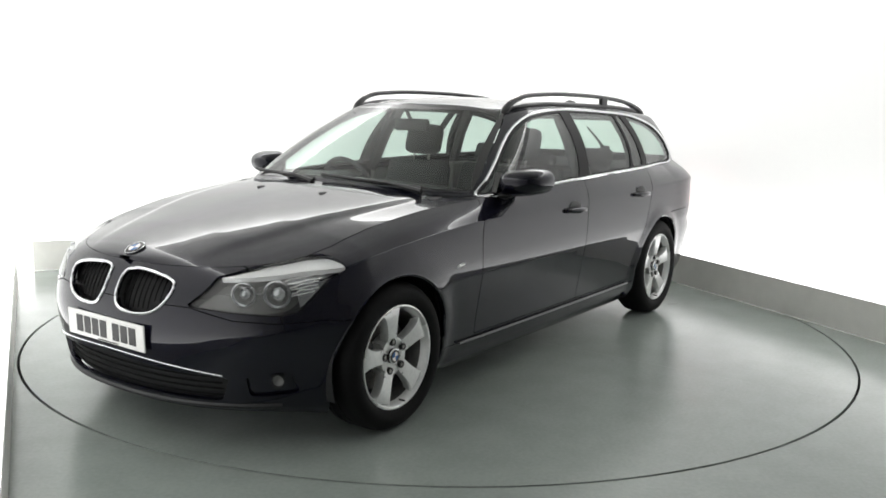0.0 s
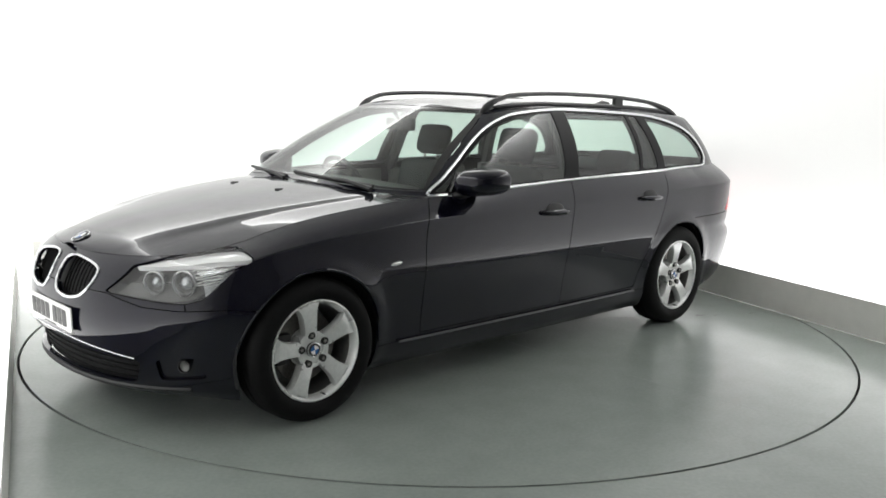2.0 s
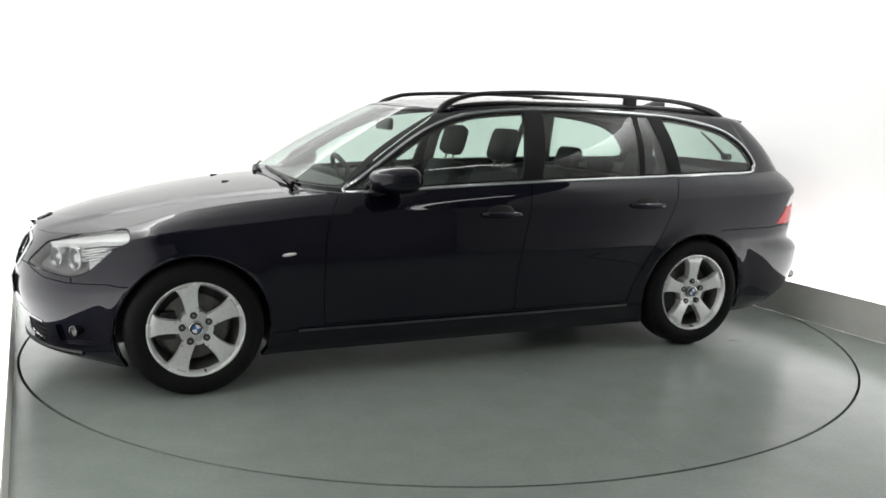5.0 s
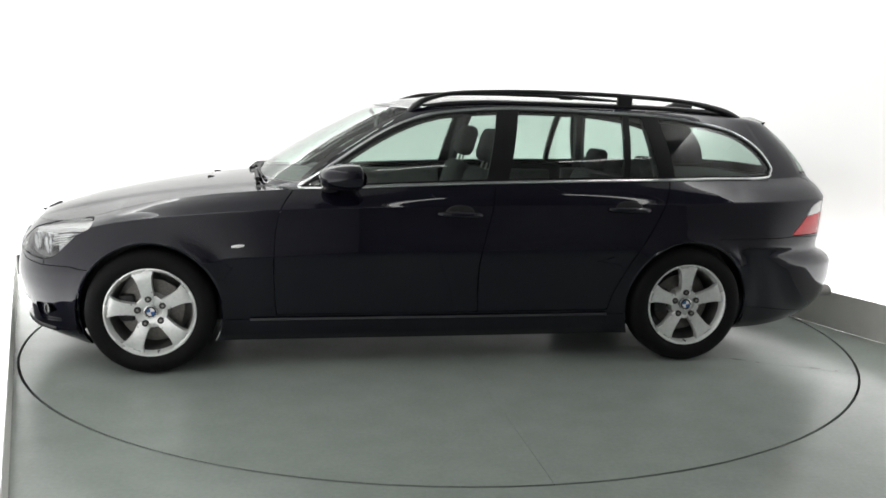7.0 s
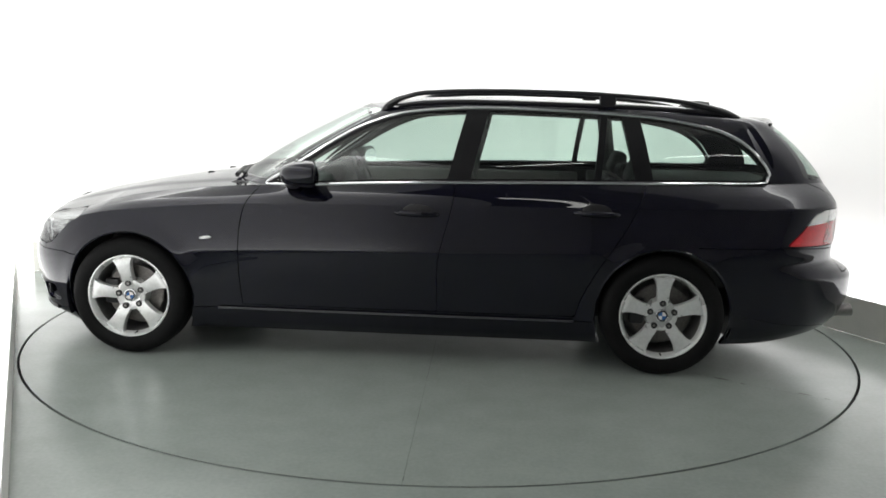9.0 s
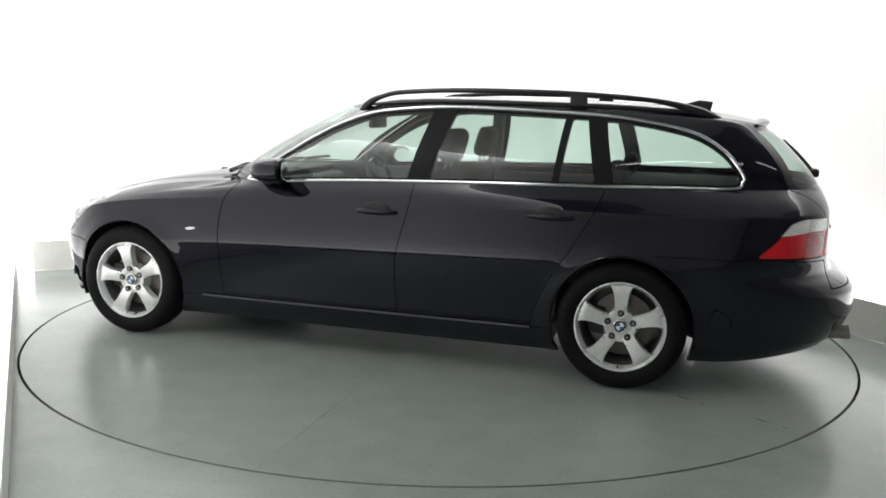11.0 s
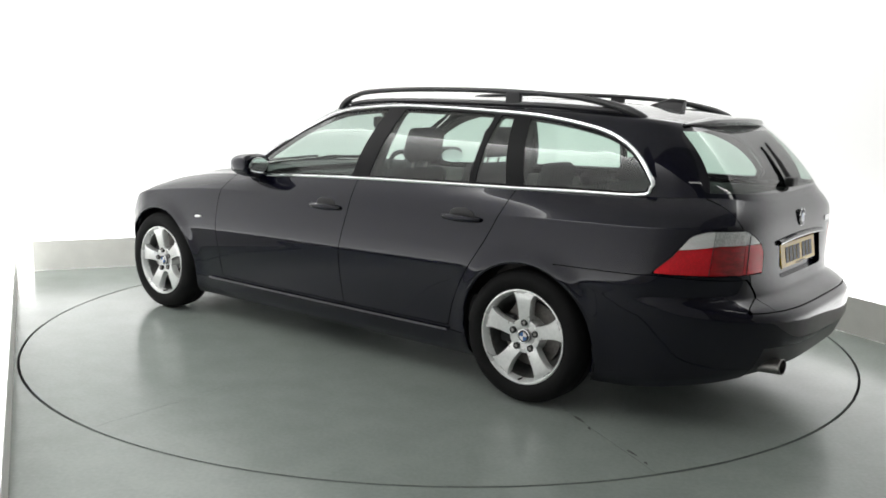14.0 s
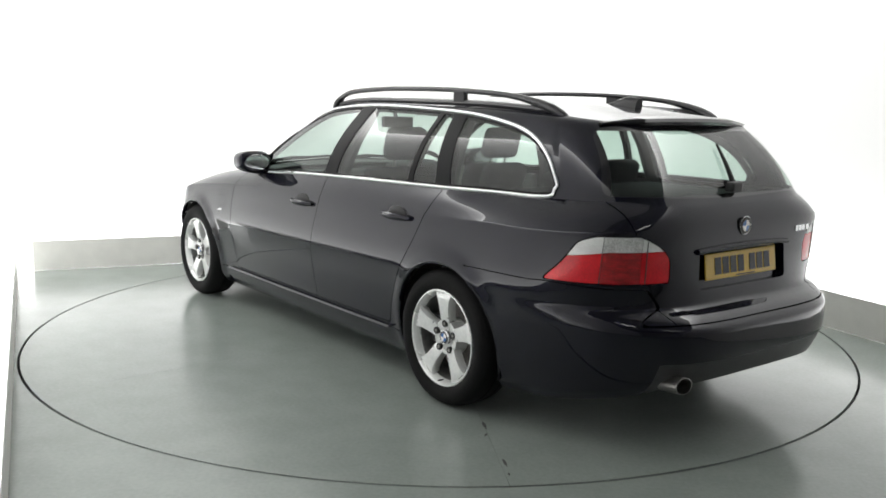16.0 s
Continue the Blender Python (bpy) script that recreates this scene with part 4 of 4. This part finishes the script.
def bonnet(car):
    g = hood_grid()
    s = Skin.grid(g)
    if s.n[len(s.n) // 2, 2] < 0:
        s = Skin(s.v, -s.n, s.t[:, ::-1])
    hood, cowl = s.take(lambda v: 0.985 - 0.215 * (v[:, 1] / 0.74) ** 2 - v[:, 0], 0.006)
    edge = LOW[:, -1]
    ex, ey = edge[::-1, 0], edge[::-1, 1]
    hood, _ = hood.take(lambda v: v[:, 1] - (np.interp(v[:, 0], ex[np.argsort(ex)], ey[np.argsort(ex)]) - 0.004), 0.0)
    h = put("bonnet", hood.both(), PAINT, car, thick=0.02)
    put("cowl", cowl.both(), BLACK, car, "black plastic cowl under the windscreen")
    put("under_bonnet", s.moved(-0.03).both(), BLACK, car)
    for y in (-0.215, 0.215):
        part("washer_nozzle", boxed(1.175, 1.215, y - 0.011, y + 0.011, 0.948, 0.968, 0.005), BLACK, h)
    for y0, y1 in ((0.58, -0.05), (-0.08, -0.62)):
        pts = [(0.955 - 0.10 * (y / 0.7) ** 2 - 0.035 * q, y, 1.003 + 0.020 * q - 0.012 * (y / 0.7) ** 2) for q, y in ((t, y0 + (y1 - y0) * t) for t in np.linspace(0, 1, 8))]
        wpr = part("wiper", tube(pts, 0.009, 6), BLACK, car, "black windscreen wiper")
        part("arm", tube([(pts[0][0] + 0.03, pts[0][1] + 0.02, pts[0][2] - 0.012), (pts[2][0] + 0.02, pts[2][1], pts[2][2] + 0.008), pts[4]], [0.014, 0.010, 0.006], 6), BLACK, wpr)


def mirror(car, side):
    bm = bmesh.new()
    bmesh.ops.create_uvsphere(bm, u_segments=28, v_segments=18, radius=1)
    for v in bm.verts:
        x, y, z = v.co
        q = lambda a, e: math.copysign(abs(a) ** e, a)
        x, y, z = q(x, 0.8), q(y, 0.65), q(z, 0.7)
        x = 0.165 * x if x > 0 else 0.035 * x
        v.co = (0.425 + x - 0.03 * y, side * (0.925 + 0.118 * y), 1.022 + 0.070 * z * (1 - 0.12 * y) + 0.010 * y - 0.02 * max(0, x))
    if side < 0:
        bmesh.ops.reverse_faces(bm, faces=bm.faces)
    m = sharp_smooth(part("door_mirror", bm, PAINT, car, "dark blue door mirror on a black foot"), 60)
    bm = bmesh.new()
    bmesh.ops.create_uvsphere(bm, u_segments=24, v_segments=10, radius=1)
    for v in bm.verts:
        v.co = (0.391 + 0.004 * v.co.x - 0.03 * v.co.y, side * (0.925 + 0.096 * v.co.y), 1.022 + 0.050 * v.co.z)
    sharp_smooth(part("mirror_glass", bm, CHROME, m), 60)
    foot = [(0.55, side * 0.79, 0.952), (0.53, side * 0.84, 0.955), (0.49, side * 0.89, 0.970)]
    sharp_smooth(part("foot", tube(foot, [0.055, 0.042, 0.034], 10, flat=0.5), BLACK, m))
    tri = [(0.60, 0.972), (0.50, 0.968), (0.50, 1.065)]
    bm = bmesh.new()
    for off in (0.80, 0.835):
        vs = [bm.verts.new((x, side * (off - 0.35 * (z - 0.96)), z)) for x, z in tri]
        bm.faces.new(vs)
    bm.verts.ensure_lookup_table()
    for i in range(3):
        j = (i + 1) % 3
        bm.faces.new((bm.verts[i], bm.verts[j], bm.verts[3 + j], bm.verts[3 + i]))
    bmesh.ops.recalc_face_normals(bm, faces=bm.faces)
    part("sail_panel", bm, GLOSSBLACK, m)


def side_trim(car, side):
    for x, z in ((-0.137, 0.836), (-1.072, 0.862)):
        y = float(side_y(x, z))
        # black bulge stands in for the shaded hollow behind the handle
        bm = bmesh.new()
        bmesh.ops.create_uvsphere(bm, u_segments=24, v_segments=12, radius=1)
        for v in bm.verts:
            v.co = (x + 0.078 * v.co.x, side * (y - 0.002 + 0.007 * v.co.y), z + 0.006 + 0.040 * v.co.z)
        hp = sharp_smooth(part("handle_shade", bm, BLACK, car, "dark patch painted for the shade behind the door handle"), 60)
        pts = [(x + 0.115 - 0.23 * t, side * (y + 0.008 + 0.026 * max(0.0, math.sin(math.pi * t)) ** 0.6), z - 0.002 - 0.004 * t) for t in np.linspace(0, 1, 14)]
        sharp_smooth(part("door_handle", tube(pts, [0.009 + 0.008 * max(0.0, math.sin(math.pi * i / 13)) ** 0.5 for i in range(14)], 10, flat=1.0), PAINT, hp, "body-coloured pull handle"))
    y = float(side_y(1.004, 0.667))
    bm = bmesh.new()
    bmesh.ops.create_uvsphere(bm, u_segments=20, v_segments=10, radius=1)
    for v in bm.verts:
        v.co = (1.004 + 0.035 * v.co.x, side * (y + 0.006 * v.co.y), 0.667 + 0.009 * v.co.z - 0.10 * 0.035 * v.co.x)
    sharp_smooth(part("side_repeater", bm, CLEARLAMP, car, "clear side indicator"), 80)
    # wheel housings
    for hx in (HUB, -HUB):
        bm = bmesh.new()
        n = 40
        rings = []
        for r, yy in ((0.02, 0.50), (0.372, 0.50), (0.372, 0.85)):
            rings.append([bm.verts.new((hx + r * math.cos(a), side * yy, 0.325 + r * math.sin(a))) for a in np.linspace(radians(-19), radians(199), n)])
        for a, b in zip(rings, rings[1:]):
            for j in range(n - 1):
                bm.faces.new((a[j], a[j + 1], b[j + 1], b[j]))
        part("wheel_housing", bm, BLACK, car, "black wheel housing")
        lip = []
        for a in np.linspace(radians(-18), radians(198), 50):
            x, z = hx + 0.361 * math.cos(a), 0.325 + 0.361 * math.sin(a)
            lip.append((x, side * (float(side_y(x, max(z, 0.18))) - 0.007), z))
        part("arch_lip", tube(lip, 0.009, 6), PAINT, car)


# ---- wheels ----
def wheel_meshes():
    """Meshes of one wheel, its outer face to +y, centre at the origin."""
    out = {}

    def keep(name, bm, material, angle=35):
        me = bpy.data.meshes.new(name)
        bm.to_mesh(me)
        bm.free()
        me.materials.append(material)
        me.shade_smooth()
        me.set_sharp_from_angle(angle=radians(angle))
        out[name] = me
    # tyre with tread blocks left out where they cannot be seen
    keep("tyre", lathe([(0.222, 0.085), (0.236, 0.098), (0.262, 0.108), (0.288, 0.106), (0.308, 0.094), (0.320, 0.074), (0.3245, 0.05), (0.325, 0.02),
                        (0.321, 0.018), (0.321, 0.010), (0.325, 0.008), (0.325, -0.03), (0.321, -0.032), (0.321, -0.04), (0.325, -0.042),
                        (0.320, -0.074), (0.300, -0.10), (0.262, -0.108), (0.222, -0.085)], 72), RUBBER)
    keep("rim", lathe([(0.205, -0.09), (0.212, -0.06), (0.200, -0.02), (0.205, 0.05), (0.213, 0.072), (0.222, 0.080), (0.2285, 0.088), (0.2285, 0.096), (0.222, 0.097), (0.216, 0.090), (0.209, 0.070), (0.2045, 0.058)], 72), ALLOY)
    # inner barrel in a darker alloy than rim and spokes
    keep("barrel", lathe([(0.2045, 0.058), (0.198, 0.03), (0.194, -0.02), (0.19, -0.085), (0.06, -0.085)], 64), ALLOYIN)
    # spoke: wide at both ends, hollowed edge, dished towards the hub
    bm = bmesh.new()
    rs = np.linspace(0.070, 0.214, 12)
    half = curve((0.045, 0.030), (0.070, 0.0325), (0.115, 0.034), (0.16, 0.040), (0.195, 0.053), (0.214, 0.072))
    depth = curve((0.045, 0.062), (0.09, 0.074), (0.15, 0.083), (0.19, 0.086), (0.214, 0.078))
    rows = []
    for r in rs:
        w, d = float(half(r)), float(depth(r))
        rows.append([bm.verts.new(p) for p in ((-w * 0.9, d - 0.045, r), (-w, d - 0.012, r), (-w * 0.90, d + 0.001, r), (-w * 0.4, d + 0.002, r), (0, d + 0.002, r),
                                               (w * 0.4, d + 0.002, r), (w * 0.90, d + 0.001, r), (w, d - 0.012, r), (w * 0.9, d - 0.045, r))])
    for a, b in zip(rows, rows[1:]):
        for j in range(8):
            bm.faces.new((a[j], a[j + 1], b[j + 1], b[j]))
        bm.faces.new((a[8], a[0], b[0], b[8]))
    bmesh.ops.recalc_face_normals(bm, faces=bm.faces)
    keep("spoke", bm, ALLOY, 28)
    keep("hub", lathe([(0.0, 0.060), (0.05, 0.062), (0.072, 0.069), (0.082, 0.067), (0.088, 0.0)], 40), ALLOY)
    keep("centre_cap", lathe([(0.033, 0.05), (0.033, 0.074), (0.031, 0.0765), (0.0, 0.0775)], 32), INK)
    for name, odd, paint in (("cap_white", 1, BADGEWHITE), ("cap_blue", 0, BADGEBLUE)):
        bm = bmesh.new()
        for q in range(4):
            if q % 2 != odd:
                continue
            vs = [bm.verts.new((0, 0.0790, 0))]
            for i in range(7):
                a = q * math.pi / 2 + i / 6 * math.pi / 2
                vs.append(bm.verts.new((0.021 * math.cos(a), 0.0788, 0.021 * math.sin(a))))
            bm.faces.new(vs)
        keep(name, bm, paint)
    keep("cap_ring", lathe([(0.0335, 0.07), (0.0335, 0.0768), (0.030, 0.0782), (0.0285, 0.077)], 32), CHROME)
    keep("bolt_pocket", lathe([(0.0165, 0.045), (0.0165, 0.0765), (0.0145, 0.0785), (0.0125, 0.0765), (0.0, 0.0762)], 20, m=pose(0.0, 0.0, 0.066)), INK)
    keep("bolt", lathe([(0.0085, 0.045), (0.0085, 0.0772), (0.0, 0.0776)], 6, m=pose(0.0, 0.0, 0.066)), STEEL)
    keep("brake_disc", lathe([(0.05, -0.02), (0.158, -0.02), (0.158, 0.0), (0.085, 0.0), (0.08, 0.02), (0.05, 0.02)], 48), IRON)
    bm = bmesh.new()
    box(bm, 0.085, 0.165, -0.035, 0.03, -0.06, 0.08, 0.015)
    keep("brake_caliper", bm, BLACK)
    keep("valve", lathe([(0.004, 0.0), (0.004, 0.03), (0.0, 0.031)], 8, m=pose(0.0, 0.075, -0.205)), BLACK)
    return out


def wheel(car, meshes, x, side, spin):
    w = link("wheel", meshes["rim"], car, "silver five-spoke alloy wheel with a black tyre")
    base = pose(x, side * 0.797, 0.325) if side > 0 else pose(x, side * 0.797, 0.325, 0, 0, 180)
    w.matrix_basis = base @ pose(0, 0, 0, 0, spin, 0)
    for name in ("tyre", "barrel", "hub", "centre_cap", "cap_ring", "cap_white", "cap_blue", "brake_disc", "brake_caliper", "valve"):
        o = link(name, meshes[name], w)
        if name == "brake_caliper":
            o.matrix_basis = pose(0, 0, 0, 0, -spin, 0)
    for i in range(5):
        link("spoke", meshes["spoke"], w).matrix_basis = pose(0, 0, 0, 0, 72 * i, 0)
        for nm in ("bolt_pocket", "bolt"):
            link(nm, meshes[nm], w).matrix_basis = pose(0, 0, 0, 0, 72 * i, 0)


# ---- cabin ----
def pad(bm_args, material, name, parent, bevel=0.04, m=None, label=""):
    bm = boxed(*bm_args, bevel=bevel, m=m)
    return sharp_smooth(part(name, bm, material, parent, label), 60)


def seat(car, x, y):
    s = pad((x - 0.24, x + 0.26, y - 0.25, y + 0.25, 0.42, 0.56), CABIN, "seat", car, 0.05, label="dark grey cloth front seat")
    m = Matrix.Translation((x - 0.22, y, 0.50)) @ pose(0, 0, 0, 0, -17, 0)
    pad((-0.06, 0.06, -0.24, 0.24, 0.0, 0.56), CABIN, "backrest", s, 0.05, m)
    pad((-0.045, 0.055, -0.135, 0.135, 0.60, 0.80), CABIN, "headrest", s, 0.045, m)
    for d in (-0.06, 0.06):
        part("headrest_post", tube([m @ Vector((0, d, 0.50)), m @ Vector((0, d, 0.66))], 0.007, 6), STEEL, s)


def cabin(car):
    seat(car, 0.02, 0.37)
    seat(car, 0.02, -0.37)
    b = pad((-1.16, -0.66, -0.64, 0.64, 0.40, 0.56), CABIN, "rear_bench", car, 0.05, label="dark grey cloth rear bench")
    m = Matrix.Translation((-1.10, 0, 0.50)) @ pose(0, 0, 0, 0, -22, 0)
    for y0, y1 in ((-0.64, -0.22), (-0.21, 0.21), (0.22, 0.64)):
        pad((-0.06, 0.06, y0, y1, 0.0, 0.50), CABIN, "backrest", b, 0.04, m)
        yc = (y0 + y1) / 2
        pad((-0.045, 0.045, yc - 0.13, yc + 0.13, 0.52, 0.67 if yc else 0.61), CABIN, "headrest", b, 0.04, m)
    pad((-2.24, -1.34, -0.66, 0.66, 0.975, 0.995), CABIN, "luggage_cover", car, 0.01, label="dark roller luggage cover")
    d = pad((0.50, 0.98, -0.74, 0.74, 0.62, 0.955), DASH, "dashboard", car, 0.07, label="dark soft dashboard")
    pad((0.44, 0.66, -0.56, -0.18, 0.88, 1.0), DASH, "binnacle", d, 0.05)
    m = Matrix.Translation((0.34, -0.37, 0.90)) @ pose(0, 0, 0, 0, -65, 0)
    sw = sharp_smooth(part("steering_wheel", tube([m @ Vector((0.185 * math.cos(a), 0.185 * math.sin(a), 0)) for a in np.linspace(0, 2 * math.pi, 40, False)], 0.016, 8, True), DASH, car, "dark steering wheel"), 60)
    sharp_smooth(part("boss", lathe([(0.0, -0.03), (0.075, -0.03), (0.085, 0.0), (0.07, 0.02), (0.0, 0.025)], 24, "z", m), DASH, sw))
    for a in (0, 120, 240):
        part("spoke", boxed(0.05, 0.18, -0.018, 0.018, -0.012, 0.008, 0.004, m @ pose(0, 0, 0, 0, 0, a + 180)), DASH, sw)
    part("floor_pan", boxed(-1.05, 1.05, -0.70, 0.70, 0.17, 0.30, 0.02), BLACK, car)
    part("engine_tray", boxed(1.0, 2.03, -0.49, 0.49, 0.18, 0.60, 0.02), BLACK, car)
    part("boot_floor", boxed(-2.36, -1.0, -0.49, 0.49, 0.30, 0.45, 0.02), BLACK, car)
    part("centre_tunnel", boxed(-0.7, 0.6, -0.12, 0.12, 0.30, 0.62, 0.04), DASH, car)
    for sd in (1, -1):
        for x0, x1 in ((0.70, -0.28), (-0.36, -1.10)):
            part("door_card", boxed(x1, x0, sd * 0.79 - 0.02, sd * 0.79 + 0.02, 0.32, 0.955, 0.015), DOORTRIM, car, "grey door lining")
        part("cargo_lining", boxed(-2.05, -1.15, sd * 0.68 - 0.02, sd * 0.68 + 0.02, 0.45, 0.975, 0.015), DOORTRIM, car, "grey cargo side lining")
        ln = [(-0.37, sd * 0.80, 0.95), (-0.40, sd * 0.70, 1.20), (-0.43, sd * 0.595, 1.38)]
        part("belt_pillar", tube(ln, 0.035, 6), DASH, car, "dark inner pillar trim")
        ln = [(-1.31, sd * 0.77, 0.95), (-1.28, sd * 0.68, 1.20), (-1.25, sd * 0.585, 1.37)]
        part("rear_pillar", tube(ln, 0.04, 6), DASH, car, "dark inner pillar trim")
    mr = pad((0.20, 0.235, -0.12, 0.12, 1.245, 1.315), BLACK, "inside_mirror", car, 0.012, label="black rear-view mirror")
    part("stem", tube([(0.23, 0, 1.31), (0.27, 0, 1.36)], 0.012, 6), BLACK, mr)


def rear_details(car, gate):
    m = Matrix.Translation((-2.408, 0, 0.752)) @ pose(0, 0, 0, 0, 0, 180) @ pose(0, 0, 0, 0, -8, 0)
    plate(car, m, YELLOWPLATE, "yellow rear number plate with dark characters")
    roundel(gate, Matrix.Translation((float(rear_x(0, 0.915)) - 0.004, 0, 0.915)) @ pose(0, 0, 0, 0, 0, 180), 0.039)
    for i, w in enumerate((0.022, 0.022, 0.022, 0.022)):
        y = -0.42 - i * 0.030 - (0.012 if i == 3 else 0)
        part("badge_bar", boxed(float(rear_x(y, 0.875)) - 0.004, float(rear_x(y, 0.875)) + 0.002, y - w / 2, y + w / 2, 0.862, 0.888, 0.001), CHROME, gate)
    gh = [(float(rear_x(y, 0.835)) - 0.006, y, 0.835 - 0.010 * (y / 0.32) ** 2) for y in np.linspace(-0.33, 0.33, 20)]
    sharp_smooth(part("grip_strip", tube(gh, 0.012, 8), PAINT, gate, "body-coloured strip over the number plate"))
    for y in (0.52,):
        mm = Matrix.Translation((-2.500, y, 0.318)) @ pose(0, 0, 0, 0, 6, 0) @ Matrix.Diagonal((1, 1.55, 1, 1))
        e = part("exhaust", lathe([(0.022, 0.25), (0.030, 0.03), (0.034, -0.035), (0.030, -0.037), (0.027, 0.06), (0.0, 0.06)], 24, "x", mm), STEEL, car, "dark steel exhaust tip")
        sharp_smooth(e)


def build_car():
    c = tagged(new("estate_car"), "dark blue metallic estate car with silver alloy wheels on a turntable", "car")
    gate, _ = car_body(c)
    bonnet(c)
    glasshouse(c, gate)
    m = Matrix.Translation((2.100, 0, 0.7765)) @ pose(0, 0, 0, 0, -64, 0)
    roundel(c, m, 0.041)
    ms = wheel_meshes()
    for x, spins in ((HUB, 10), (-HUB, 0)):
        wheel(c, ms, x, 1, spins)
        wheel(c, ms, x, -1, 20)
    for sd in (1, -1):
        mirror(c, sd)
        side_trim(c, sd)
    cabin(c)
    rear_details(c, gate)
    return c


table = turntable()
car = build_car()


def motions():
    turns = [(0, 234.5), (0.5, 232.8), (1, 230.1), (1.5, 227.0), (2, 223.5), (2.5, 219.9), (3, 216.4), (3.5, 213.0), (4, 209.6),
             (6.5, 192.8), (7, 189.4), (7.5, 186.1), (8, 182.7), (8.5, 179.3), (9, 176.0), (11.5, 159.1), (12, 155.7), (12.5, 152.2),
             (13, 148.8), (13.5, 145.4), (14, 141.9), (14.5, 138.4), (15, 134.9), (15.5, 131.4), (16, 127.9)]
    walk(table, [(t, pose(0, 0, 0, 0, 0, a)) for t, a in turns])
    walk(car, [(t, pose(0, 0, 0, 0, 0, a) @ pose(0.204, 0.067, 0)) for t, a in turns])


motions()
